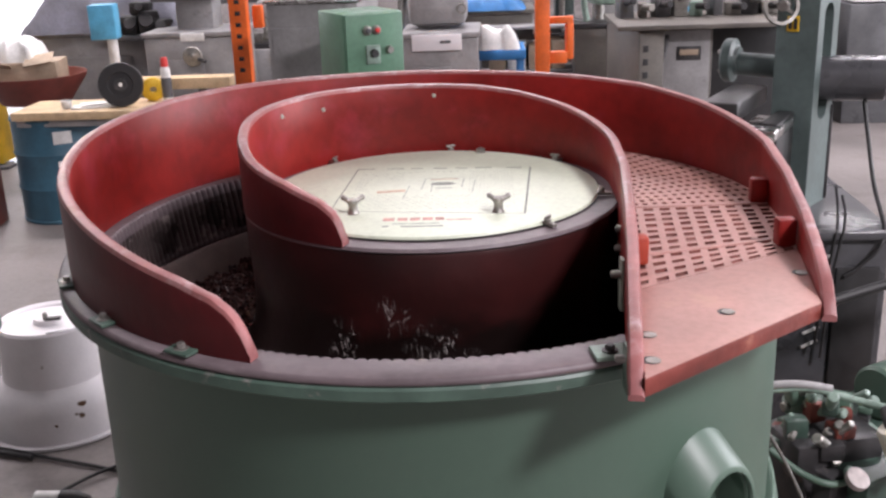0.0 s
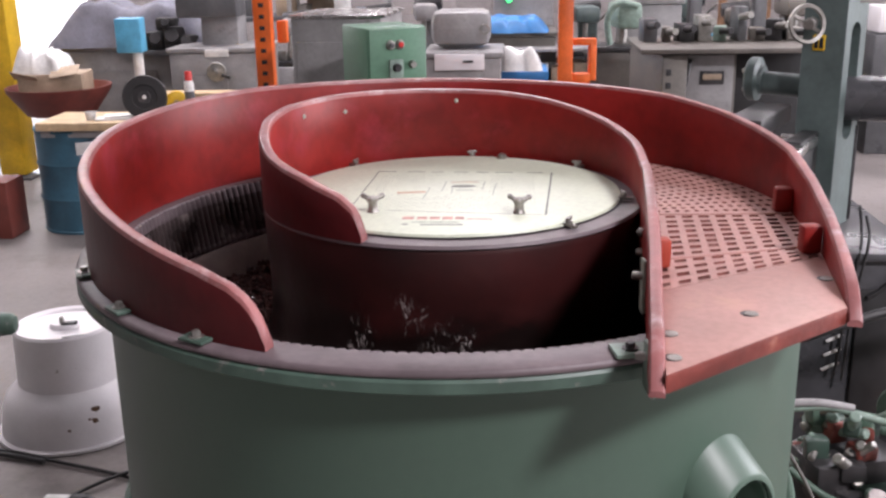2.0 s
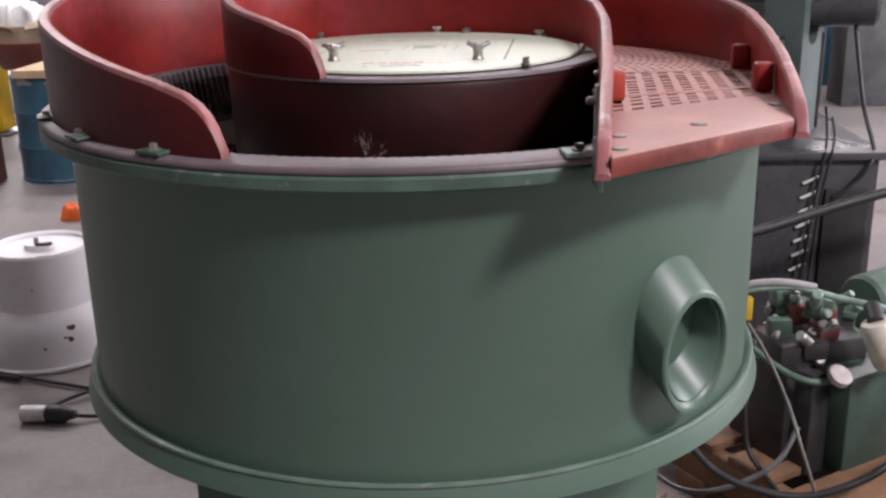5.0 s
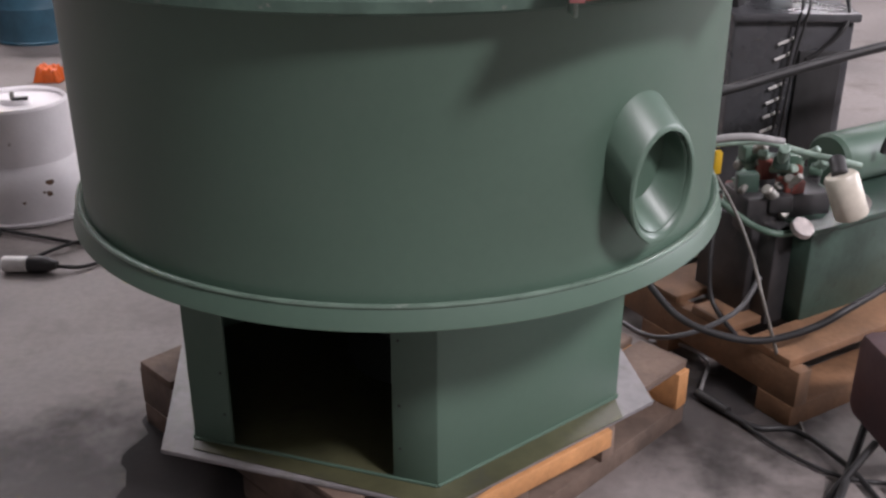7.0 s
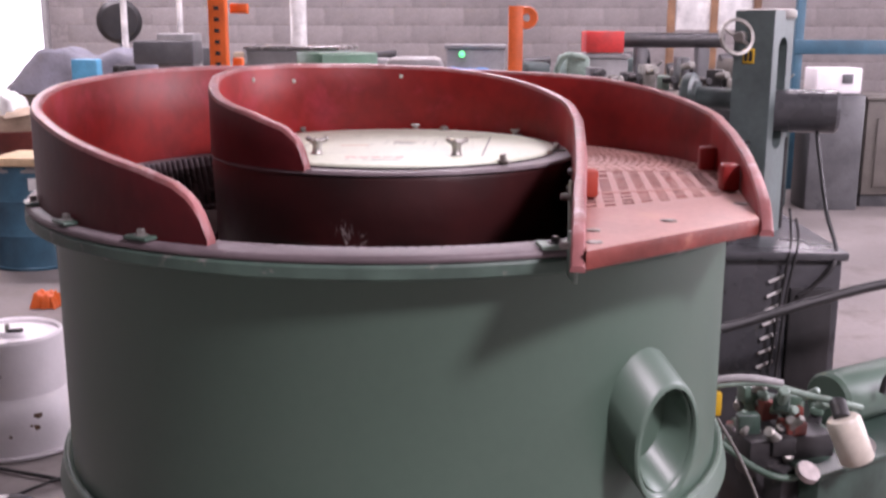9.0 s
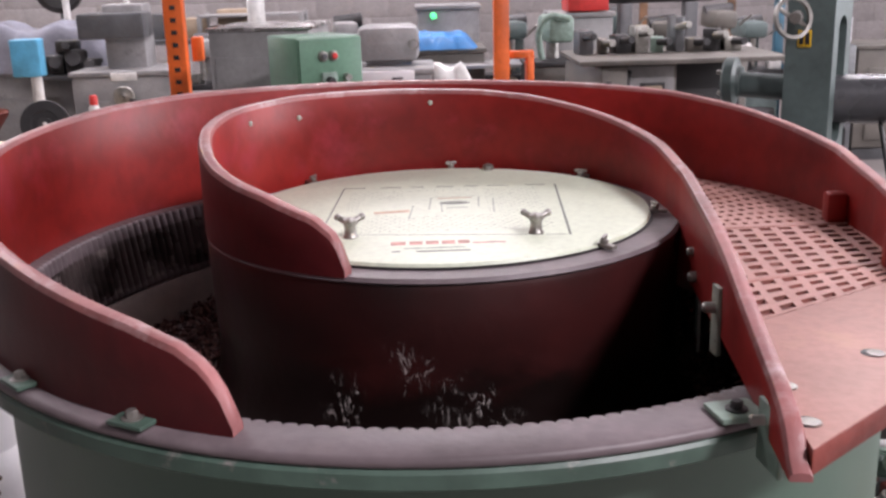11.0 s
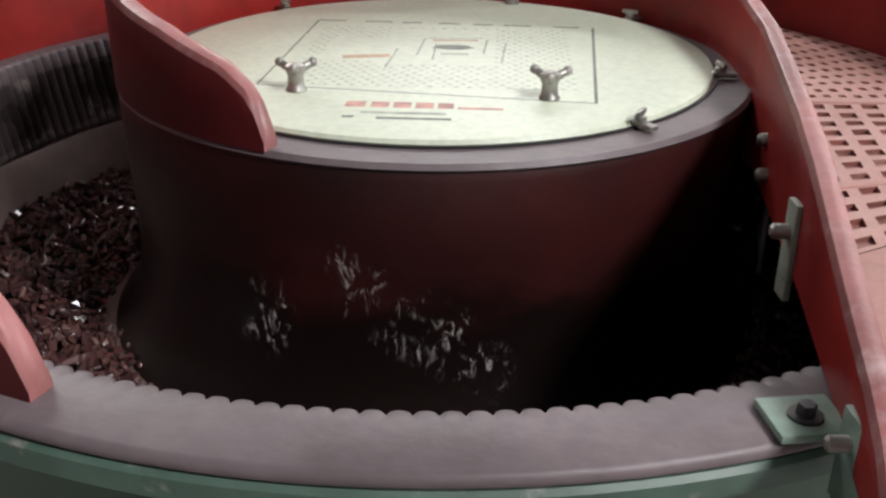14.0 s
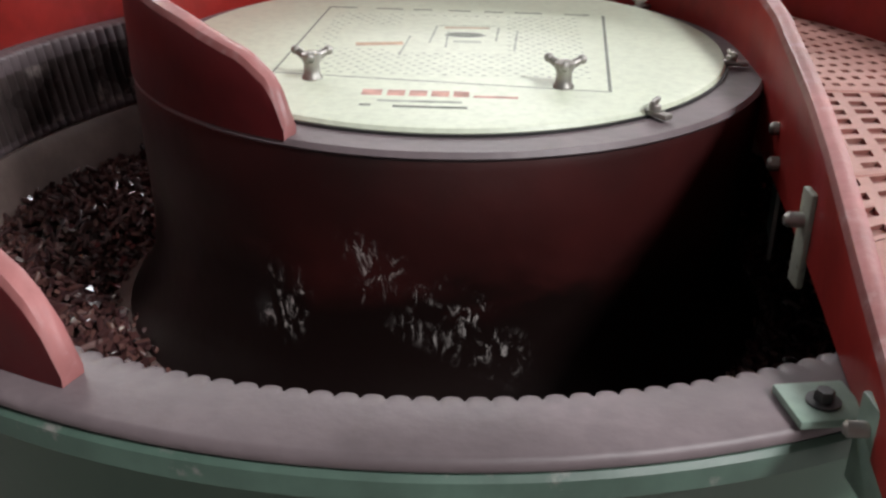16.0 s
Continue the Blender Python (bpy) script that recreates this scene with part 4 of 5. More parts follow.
def barrel():
    t = thing("blue_barrel", (-2.42, 3.95, 0), "scuffed blue steel barrel with white paper labels", "barrel")
    prof = [(0, 0.004), (0.24, 0.004), (0.25, 0.0), (0.255, 0.012), (0.248, 0.02)]
    for z in (0.2, 0.4):
        prof += [(0.248, z - 0.02), (0.256, z), (0.248, z + 0.02)]
    prof += [(0.248, 0.58), (0.256, 0.59), (0.252, 0.6), (0.243, 0.598), (0.24, 0.585), (0, 0.585)]
    part("body", lathe(prof, 56, pose(-2.42, 3.95, 0), closed=False), BLUE, t)
    for deg, zz in ((-62, 0.5), (-60, 0.33)):
        a = radians(deg)
        part("label", box(-2.42 + 0.252 * math.cos(a), 3.95 + 0.252 * math.sin(a), zz, 0.004, 0.1, 0.07, deg, 0.001), PAPER, t, "white paper label")


barrel()


def work_bench():
    t = thing("work_bench", (-2.1, 4.2, 0), "rough bench with pale plywood top and dark steel legs", "bench")
    part("tabletop", box(-2.12, 3.87, 0.63, 0.86, 0.40, 0.045, 0, 0.004), PLY, t)
    part("back_board", box(-1.86, 4.66, 0.65, 0.62, 0.14, 0.07, 0, 0.004), PLY, t)
    part("apron", box(-2.12, 3.72, 0.585, 0.84, 0.03, 0.04, 0, 0.003), GREY_MACHINE, t)
    for x in (-1.75, -1.58):
        for y in (4.0, 4.68):
            part("leg", box(x, y, 0.304, 0.05, 0.05, 0.607, 0, 0.004), GREY_DARK, t)
    part("stretcher", box(-1.67, 4.32, 0.2, 0.04, 0.7, 0.04, 0, 0.003), GREY_DARK, t)


work_bench()


def grinding_wheel():
    t = thing("grinding_wheel", (-1.955, 3.78, 0.6525), "dark round abrasive wheel standing on the bench", "wheel")
    m = pose(-1.955, 3.80, 0.775, 82, 0, 12)
    part("disc", lathe([(0.02, -0.025), (0.118, -0.025), (0.122, -0.018), (0.122, 0.018), (0.118, 0.025), (0.07, 0.025), (0.065, 0.018), (0.02, 0.018)], 56, m), BLACK, t)
    part("hub", lathe([(0.012, 0.0), (0.035, 0.0), (0.035, 0.03), (0.012, 0.03)], 28, m), DARK_METAL, t)


grinding_wheel()


def small(name, bm, m, label, category, group=""):
    return tagged(part(name, bm, m), label, category, group)


y_tape = lathe([(0.018, 0), (0.06, 0), (0.066, 0.01), (0.066, 0.05), (0.05, 0.06), (0.018, 0.06)], 28, pose(-1.845, 4.0, 0.719, 90, 0, 20))
small("yellow_tape_roll", y_tape, YELLOW, "yellow tape roll standing on the bench", "tape")
sp = thing("spray_can", (-1.73, 3.9, 0.6525), "white and dark spray can with a red cap", "spray can")
part("can", lathe([(0, 0), (0.026, 0), (0.028, 0.004), (0.028, 0.185), (0.02, 0.2), (0, 0.2)], 24, pose(-1.73, 3.9, 0.653), closed=False), WHITE_PLAIN, sp)
part("sleeve", lathe([(0.0282, 0.03), (0.0292, 0.03), (0.0292, 0.14), (0.0282, 0.14)], 24, pose(-1.73, 3.9, 0.653)), GREY_DARK, sp)
part("cap", lathe([(0, 0.2), (0.02, 0.2), (0.02, 0.245), (0.015, 0.252), (0, 0.252)], 24, pose(-1.73, 3.9, 0.653), closed=False), RED_PAINT, sp)
pp = box(-2.12, 3.8, 0.659, 0.24, 0.1, 0.012, 14, 0.002)
box(-2.1, 3.82, 0.671, 0.2, 0.09, 0.01, 25, 0.002, pp)
small("papers", pp, PAPER, "white papers lying on the bench", "papers")
small("cup", lathe([(0, 0), (0.025, 0), (0.032, 0.045), (0.028, 0.045), (0.022, 0.004), (0, 0.004)], 20, pose(-2.27, 3.78, 0.6535), closed=False), WHITE_PLAIN, "white plastic cup on the bench", "cup")

yp = thing("yellow_column", (-3.48, 5.25, 0), "yellow painted steel column", "column")
part("shaft", box(-3.48, 5.25, 2.51, 0.19, 0.19, 4.96, 0, 0.006), YELLOW, yp)
part("foot_plate", box(-3.48, 5.25, 0.01, 0.3, 0.3, 0.02, 0, 0.004), GREY_DARK, yp)
mb = box(-2.86, 3.72, 0.165, 0.25, 0.22, 0.33, 0, 0.01)
small("maroon_bin", mb, MAROON, "dark maroon metal bin on the floor", "bin")


def pan_and_cart():
    t = thing("shop_cart", (-2.88, 4.75, 0), "brown steel cart with a deep oily tray", "cart")
    b = lathe([(0.22, 0.54), (0.33, 0.695), (0.335, 0.72), (0.32, 0.72), (0.21, 0.555), (0, 0.555), (0, 0.54)], 40, pose(-2.88, 4.75, 0), closed=False)
    part("tray", b, MAROON, t, "brown round tray")
    part("post", rod((-2.88, 4.75, 0.03), (-2.88, 4.75, 0.54), 0.05, 20), GREY_DARK, t)
    part("foot", lathe([(0, 0), (0.2, 0), (0.2, 0.02), (0.06, 0.04), (0, 0.04)], 32, pose(-2.88, 4.75, 0), closed=False), GREY_DARK, t)
    c = thing("carton", (-2.86, 4.7, 0.66), "open brown cardboard carton with crumpled paper", "carton")
    part("body", box(-2.86, 4.68, 0.74, 0.40, 0.28, 0.15, 8, 0.004), CARDBOARD, c)
    part("flap", box(-2.99, 4.52, 0.80, 0.16, 0.12, 0.006, 8, 0.001, None, -28, 12), CARDBOARD, c)
    part("flap", box(-2.74, 4.55, 0.835, 0.18, 0.12, 0.006, 8, 0.001, None, 24, -8), CARDBOARD, c)


pan_and_cart()


def draped(name, cx, cy, w, d, z0, h, m, label, category, seed, sharp=False):
    """A cloth thrown over a machine: an uneven sheet with folds that reaches down to its support."""
    b = bmesh.new()
    nx, ny = 40, 28
    V = {}
    for i in range(nx + 1):
        for j in range(ny + 1):
            u, v = i / nx * 2 - 1, j / ny * 2 - 1
            e = max(abs(u), abs(v))
            lump = noise.noise(Vector((u * 1.7 + seed, v * 1.5, seed))) * 0.35 + noise.noise(Vector((u * 5 + seed, v * 4, 1))) * 0.14
            edge = 1 - max(0, (e - 0.62) / 0.38) ** 1.6
            z = z0 + h * max(0.0, edge) * (0.78 + lump)
            fold = 0.05 * math.sin(9 * math.atan2(v, u) + 3 * lump) * e
            V[i, j] = b.verts.new((cx + (u + fold) * w / 2, cy + (v + fold) * d / 2, max(z0, z)))
    for i in range(nx):
        for j in range(ny):
            b.faces.new((V[i, j], V[i + 1, j], V[i + 1, j + 1], V[i, j + 1]))
    return tagged(part(name, b, m, sharp=70), label, category)


def machine_block(name, cx, cy, w, d, z0, z1, m, label, category, rz=0):
    """A floor-standing machine body: plinth, body, overhanging top, door and handle."""
    t = thing(name, (cx, cy, 0), label, category)
    M = pose(cx, cy, 0, 0, 0, rz)
    made = [part("plinth", box(0, 0.02, 0.05, w * 0.94, d * 0.92, 0.1, 0, 0.006), GREY_DARK, t),
            part("body", box(0, 0, (0.1 + z1 - 0.03) / 2, w, d, z1 - 0.13, 0, 0.012), m, t),
            part("top", box(0, 0, z1 - 0.013, w + 0.03, d + 0.03, 0.03, 0, 0.006), m, t),
            part("door", box(-w * 0.12, -d / 2 - 0.008, z1 * 0.5, w * 0.5, 0.016, z1 * 0.62, 0, 0.005), m, t),
            part("handle", box(w * 0.08, -d / 2 - 0.03, z1 * 0.55, 0.02, 0.03, 0.1, 0, 0.005), STEEL, t)]
    for o in made:
        o.data.transform(M)
    return t, M


draped("plastic_sheet", -2.93, 4.68, 0.32, 0.24, 0.816, 0.17, PAPER, "crumpled white plastic sheet in the open carton", "plastic sheet", 9.4)
machine_block("lathe_cabinet", -2.6, 5.75, 1.1, 0.6, 0, 0.9, GREY_MACHINE, "grey machine cabinet under a canvas cover", "machine")
draped("canvas_cover", -2.62, 5.75, 1.15, 0.75, 0.9, 0.36, TARP, "crumpled grey canvas thrown over a machine", "canvas", 3.1)
bb = thing("blue_lamp_head", (-2.17, 4.3, 0), "light blue box on a white post", "post box")
part("box", box(-2.17, 4.25, 1.08, 0.15, 0.13, 0.2, 6, 0.008), LIGHT_BLUE, bb)
part("post", rod((-2.15, 4.28, 0.0), (-2.15, 4.28, 0.98), 0.03, 16), WHITE_PLAIN, bb)

t, M = machine_block("surface_grinder", -1.88, 5.2, 0.62, 0.5, 0, 0.93, GREY_MACHINE, "grey enamelled machine tool with a handwheel", "machine tool")
part("handwheel", lathe([(0.012, -0.008), (0.06, -0.01), (0.066, 0), (0.06, 0.01), (0.03, 0.012), (0.012, 0.02)], 32, pose(-1.86, 4.90, 0.78, 90, 0, 0)), STEEL, t)
part("wheel_boss", lathe([(0, -0.015), (0.05, -0.015), (0.055, 0.01), (0, 0.02)], 28, pose(-1.86, 4.91, 0.78, 90, 0, 0), closed=False), GREY_MACHINE, t)
part("crank", rod((-1.82, 4.89, 0.76), (-1.76, 4.84, 0.75), 0.012, 12), DARK_METAL, t)
part("column", box(-1.9, 5.3, 1.12, 0.26, 0.24, 0.42, 0, 0.02), GREY_MACHINE, t)
part("head", box(-1.95, 5.18, 1.2, 0.42, 0.24, 0.16, 0, 0.02), GREY_DARK, t)
part("name_plate", box(-1.86, 4.93, 0.9, 0.16, 0.01, 0.05, 0, 0.002), PAPER, t)


def rack_post(x, y, w, label, letters, h=2.49):
    t = thing("rack_post", (x, y, 0), label, "rack post", "orange rack posts")
    part("upright", box(x, y, h / 2 + 0.005, w, 0.07, h - 0.01, 0, 0.004), ORANGE, t)
    part("foot_plate", box(x, y, 0.006, w + 0.06, 0.13, 0.012, 0, 0.002), ORANGE, t)
    if letters:
        for k in range(11):
            part("lettering_bar", box(x, y - 0.0358, 1.46 - 0.055 * k, w * 0.3, 0.002, 0.02, 0, 0.0004), BLACK, t)
    return t


p1 = rack_post(-1.13, 3.3, 0.085, "orange steel rack post with dark lettering bars", True)
part("side_arm", box(-1.05, 3.36, 1.16, 0.05, 0.05, 0.11, 0, 0.006), ORANGE, p1)
part("beam_end", box(-1.04, 3.38, 1.46, 0.09, 0.05, 0.05, 0, 0.006), ORANGE, p1)
p2 = rack_post(0.37, 3.6, 0.075, "orange steel rack post with a bracket arm", False, 1.48)
part("bracket_arm", box(0.47, 3.62, 1.07, 0.12, 0.05, 0.035, 0, 0.005), ORANGE, p2)
part("bracket_arm", box(0.51, 3.62, 0.97, 0.035, 0.05, 0.2, 12, 0.005), ORANGE, p2)
part("bracket_arm", box(0.45, 3.62, 0.88, 0.1, 0.06, 0.06, 0, 0.006), ORANGE, p2)
part("hook", lathe([(0.02, -0.015), (0.055, -0.015), (0.06, 0), (0.055, 0.015), (0.02, 0.015)], 28, pose(0.425, 3.585, 1.42, 90, 0, 0)), ORANGE, p2)


def control_box():
    t = thing("control_box", (-0.33, 2.17, 0), "green control box with push buttons on a steel post", "control box")
    M = pose(-0.338, 2.14, 0, 0, 0, 30)
    made = [part("case", box(0, 0.13, 1.06, 0.245, 0.26, 0.42, 0, 0.008), PANEL_GREEN, t),
            part("cover", box(0, -0.006, 1.06, 0.235, 0.012, 0.41, 0, 0.004), PANEL_GREEN, t)]
    for bx_, m_, zz in ((-0.032, GREY_DARK, 1.205), (0.006, RED_PAINT, 1.205)):
        made.append(part("button_ring", lathe([(0.01, 0), (0.018, 0), (0.017, 0.01), (0.012, 0.014), (0.01, 0.014)], 24, pose(bx_, -0.012, zz, 90, 0, 0)), STEEL, t))
        made.append(part("push_button", lathe([(0, 0), (0.0105, 0), (0.0105, 0.018), (0.008, 0.021), (0, 0.021)], 24, pose(bx_, -0.012, zz, 90, 0, 0), closed=False), m_, t))
    made.append(part("switch_plate", box(-0.012, -0.016, 1.115, 0.058, 0.012, 0.07, 0, 0.004), PALE_GREEN, t))
    made.append(part("selector_knob", lathe([(0, 0), (0.017, 0), (0.014, 0.02), (0, 0.02)], 24, pose(-0.012, -0.02, 1.12, 90, 0, 0), closed=False), DARK_METAL, t))
    made.append(part("selector_knob", lathe([(0, 0), (0.015, 0), (0.012, 0.02), (0, 0.02)], 24, pose(0.055, -0.012, 1.128, 90, 0, 0), closed=False), STEEL, t))
    made.append(part("post", box(0, 0.13, 0.43, 0.08, 0.08, 0.86, 0, 0.006), GREY_DARK, t))
    made.append(part("foot_plate", box(0, 0.13, 0.008, 0.3, 0.3, 0.016, 0, 0.003), GREY_DARK, t))
    for o in made:
        o.data.transform(M)


control_box()
sc = thing("steel_cabinet", (-0.66, 2.85, 0), "plain brushed grey steel cabinet", "cabinet")
part("body", box(-0.64, 2.9, 0.64, 0.40, 0.5, 1.26, -4, 0.008), GREY_MACHINE, sc)
part("top_edge", box(-0.64, 2.9, 1.276, 0.42, 0.52, 0.012, -4, 0.003), STEEL_BRIGHT, sc)
part("door", box(-0.655, 2.642, 0.62, 0.36, 0.012, 1.1, -4, 0.004), GREY_MACHINE, sc)
t, M = machine_block("milling_machine", -0.18, 4.25, 0.42, 0.5, 0, 0.98, GREY_MACHINE, "light grey machine tool with a drawer", "machine tool")
part("ram", box(-0.2, 4.3, 1.1, 0.34, 0.3, 0.2, 0, 0.05), GREY_MACHINE, t)
part("drawer", box(-0.2, 3.985, 0.93, 0.28, 0.02, 0.09, 0, 0.004), WHITE_METAL, t)
part("drawer_pull", box(-0.15, 3.97, 0.935, 0.06, 0.02, 0.012, 0, 0.004), DARK_METAL, t)
part("crank", lathe([(0.02, -0.008), (0.03, -0.008), (0.03, 0.008), (0.02, 0.008)], 20, pose(-0.06, 4.1, 1.1, 90, 0, 0)), STEEL, t)
t, M = machine_block("tool_stand", 0.08, 5.3, 0.6, 0.5, 0, 1.0, GREY_BROWN, "grey-brown tool stand with clutter", "stand")
draped("blue_tarp", 0.08, 5.2, 0.5, 0.4, 1.0, 0.11, BLUE_BRIGHT, "crumpled bright blue tarp on a stand", "tarp", 7.7)
bc = thing("blue_cart", (0.12, 4.55, 0), "bright blue steel cart", "cart")
part("shelf", box(0.1, 4.55, 0.8, 0.42, 0.4, 0.06, 0, 0.01), BLUE_BRIGHT, bc)
for x in (-0.08, 0.28):
    for y in (4.38, 4.72):
        part("leg", box(x, y, 0.385, 0.04, 0.04, 0.77, 0, 0.004), BLUE_BRIGHT, bc)
draped("plastic_bag", 0.08, 4.5, 0.38, 0.28, 0.83, 0.15, PAPER, "white crumpled plastic bag on the cart", "bag", 1.3)
tg = small("paper_tag", box(-0.05, 4.2, 0.87, 0.055, 0.003, 0.1, 0, 0.001), PAPER, "white paper tag hanging on the cart", "tag")
part("string", rod((-0.05, 4.2, 0.91), (-0.05, 4.35, 0.83), 0.002, 6), BLACK, tg)


def cabinet_row():
    t = thing("electrical_cabinet", (1.25, 4.1, 0), "grey-brown steel machine cabinet with a name plate", "cabinet")
    part("body", box(1.14, 4.13, 0.5, 0.32, 0.55, 0.99, 0, 0.008), GREY_BROWN, t)
    part("door_panel", box(1.15, 3.85, 0.62, 0.27, 0.016, 0.70, 0, 0.004), GREY_MACHINE, t, "lighter grey door panel")
    part("name_plate", box(1.17, 3.838, 0.85, 0.13, 0.01, 0.075, 0, 0.003), DARK_METAL, t)
    part("name_plate_face", box(1.17, 3.831, 0.855, 0.10, 0.004, 0.03, 0, 0.001), CARDBOARD, t)
    part("side_strip", box(0.9, 4.0, 0.5, 0.14, 0.5, 0.96, 14, 0.006), GREY_BROWN, t)
    for z in (0.75, 0.82, 0.89):
        part("lettering_bar", box(0.925, 3.748, z, 0.03, 0.004, 0.035, 14, 0.001), BLACK, t)
    # solid black box: stands for the darkness of the gap below the worktop
    part("recess", box(1.5, 4.2, 0.5, 0.36, 0.4, 0.96, 0, 0.006), BLACK, t, "black box standing for the dark recess under the worktop")
    part("worktop", box(1.3, 4.05, 1.005, 1.06, 0.72, 0.025, 0, 0.004), GREY_BROWN, t)
    part("pipe", cable([(0.98, 3.95, 0.6), (1.02, 3.8, 0.8), (1.05, 3.83, 0.95)], 0.012), DARK_METAL, t)


cabinet_row()
clut = random.Random(12)
for k in range(9):
    x = 0.86 + 0.1 * k
    h, w = clut.uniform(0.06, 0.2), clut.uniform(0.05, 0.1)
    mm = (GREY_DARK, GREY_BROWN, DARK_METAL, STEEL, PALE_GREEN)[k % 5]
    o = thing("machine_fitting", (x, 4.15, 1.0175), "small oily metal machine fitting on the worktop", "fitting", "fittings on the worktop")
    part("block", box(x, 4.15, 1.018 + h / 2, w, 0.12, h, clut.uniform(-20, 20), 0.008), mm, o)
    part("spindle", rod((x, 4.10, 1.018 + h * 0.7), (x + 0.03, 3.99, 1.018 + h * 0.8), 0.02, 14), STEEL if k % 2 else DARK_METAL, o)
jd = thing("drill_press", (0.78, 4.9, 0), "pale green bench machine on a stand", "drill press")
part("stand", box(0.78, 4.9, 0.45, 0.3, 0.3, 0.9, 0, 0.008), GREY_BROWN, jd)
part("table", box(0.78, 4.9, 0.915, 0.36, 0.34, 0.03, 0, 0.004), DARK_METAL, jd)
part("head", box(0.8, 4.85, 1.12, 0.16, 0.3, 0.16, 8, 0.03), PALE_GREEN, jd)
part("column", rod((0.80, 4.98, 0.93), (0.80, 4.98, 1.06), 0.04, 18), STEEL, jd)
part("belt_guard", cable([(0.70, 4.7, 0.95), (0.68, 4.68, 1.1), (0.74, 4.66, 1.2), (0.86, 4.68, 1.18)], 0.02), PALE_GREEN, jd)


# ---- tailstock machine behind the chute ----
def tailstock_machine():
    t = thing("balancing_machine", (1.0, 1.3, 0), "dark green machine with slotted upright and spindle on black cabinet", "machine")
    part("cabinet", box(1.02, 1.25, 0.385, 0.33, 0.62, 0.70, 0, 0.012), GLOSS_GREY, t, "glossy black steel cabinet")
    part("cabinet_top", box(1.02, 1.25, 0.742, 0.35, 0.66, 0.025, 0, 0.008), GLOSS_GREY, t)
    part("plinth", box(1.02, 1.25, 0.018, 0.3, 0.58, 0.036, 0, 0.004), BLACK, t)
    # black panel in place of an open doorway's dark inside
    part("door", box(1.10, 0.934, 0.40, 0.12, 0.014, 0.5, 0, 0.004), BLACK, t, "black panel standing for the dark door opening")
    # white rods: the bright highlights on the louvre edges, painted as colour
    for k in range(7):
        part("louvre_glint", rod((0.978 - 0.003 * k, 0.932, 0.665 - 0.042 * k), (1.024 - 0.003 * k, 0.932, 0.687 - 0.042 * k), 0.0045, 12), WHITE_PLAIN, t)
    # upright with a long slot through its narrow sides
    b = bmesh.new()
    n, th = 48, 0.119
    outer, inner = [], []
    for k in range(n):
        a = 2 * math.pi * k / n
        c, q = math.cos(a), math.sin(a)
        w = 1 / max(abs(c), abs(q))
        outer.append((c * w * 0.075, 0.33 + q * w * 0.33))
        inner.append((0.034 * c, 0.42 + (0.13 if q > 0 else -0.13) + 0.034 * q))
    rings = [[b.verts.new((x, y, z)) for x, z in pts] for pts, y in ((outer, -th / 2), (inner, -th / 2), (inner, th / 2), (outer, th / 2))]
    for r0, r1 in zip(rings, rings[1:] + rings[:1]):
        for k in range(n):
            q = (k + 1) % n
            b.faces.new((r0[k], r0[q], r1[q], r1[k]))
    bmesh.ops.transform(b, matrix=pose(1.005, 1.235, 0.755, 0, 0, 52), verts=b.verts)
    part("upright", b, TEAL_GREY, t, "dark teal slotted upright")
    plate = part("label_plate", box(-0.0765, 0.012, 0.53, 0.003, 0.034, 0.042, 0, 0.001), YELLOW, t, "yellow number sticker")
    digits = [part("lettering_bar", box(-0.0785, 0.012 + o, 0.53, 0.0015, 0.011, 0.03, 0, 0.0004), BLACK, t) for o in (-0.0075, 0.0075)]
    for o in [plate] + digits:
        o.data.transform(pose(1.005, 1.235, 0.755, 0, 0, 52))
    part("spindle_flange", lathe([(0, 0), (0.058, 0), (0.064, 0.006), (0.064, 0.03), (0.045, 0.036), (0.04, 0.045), (0, 0.045)], 40, pose(0.807, 1.37, 1.164, 0, 90, -30), closed=False), TEAL_GREY, t, "teal spindle flange")
    for k in range(4):
        a = math.pi / 2 * k + 0.5
        part("flange_bolt", rod(Vector((0.815, 1.365, 1.164)) + Vector((0.0, 0.04 * math.cos(a), 0.04 * math.sin(a))), Vector((0.795, 1.377, 1.164)) + Vector((0.0, 0.04 * math.cos(a), 0.04 * math.sin(a))), 0.007, 10), STEEL, t)
    part("shaft", rod((0.837, 1.355, 1.155), (0.97, 1.27, 1.15), 0.034, 24), TEAL_GREY, t)
    part("spindle_drum", lathe([(0, 0), (0.058, 0), (0.064, 0.006), (0.064, 0.195), (0.056, 0.205), (0.02, 0.206), (0, 0.206)], 40, pose(1.03, 1.25, 1.122, 0, 90, -14), closed=False), GLOSS_GREY, t, "dark steel spindle drum")
    part("handwheel_rim", lathe([(0.044, -0.005), (0.053, -0.006), (0.055, 0), (0.053, 0.006), (0.044, 0.005)], 36, pose(0.90, 1.14, 1.34, 80, 0, 15)), STEEL, t, "pale handwheel")
    part("handwheel_hub", rod((0.90, 1.12, 1.34), (0.93, 1.19, 1.34), 0.016, 18), STEEL, t)
    part("handwheel_spoke", box(0.90, 1.14, 1.34, 0.09, 0.008, 0.01, 15, 0.002, None, 0, 30), STEEL, t)
    part("top_casting", box(1.02, 1.24, 1.405, 0.12, 0.10, 0.03, 20, 0.008), STEEL, t)
    part("slide_bar", box(0.79, 1.14, 1.078, 0.10, 0.32, 0.05, -28, 0.005), DARK_METAL, t, "worn dark steel slide bar")
    part("slide_bracket", box(0.90, 1.10, 0.895, 0.05, 0.2, 0.29, -28, 0.006), DARK_METAL, t)
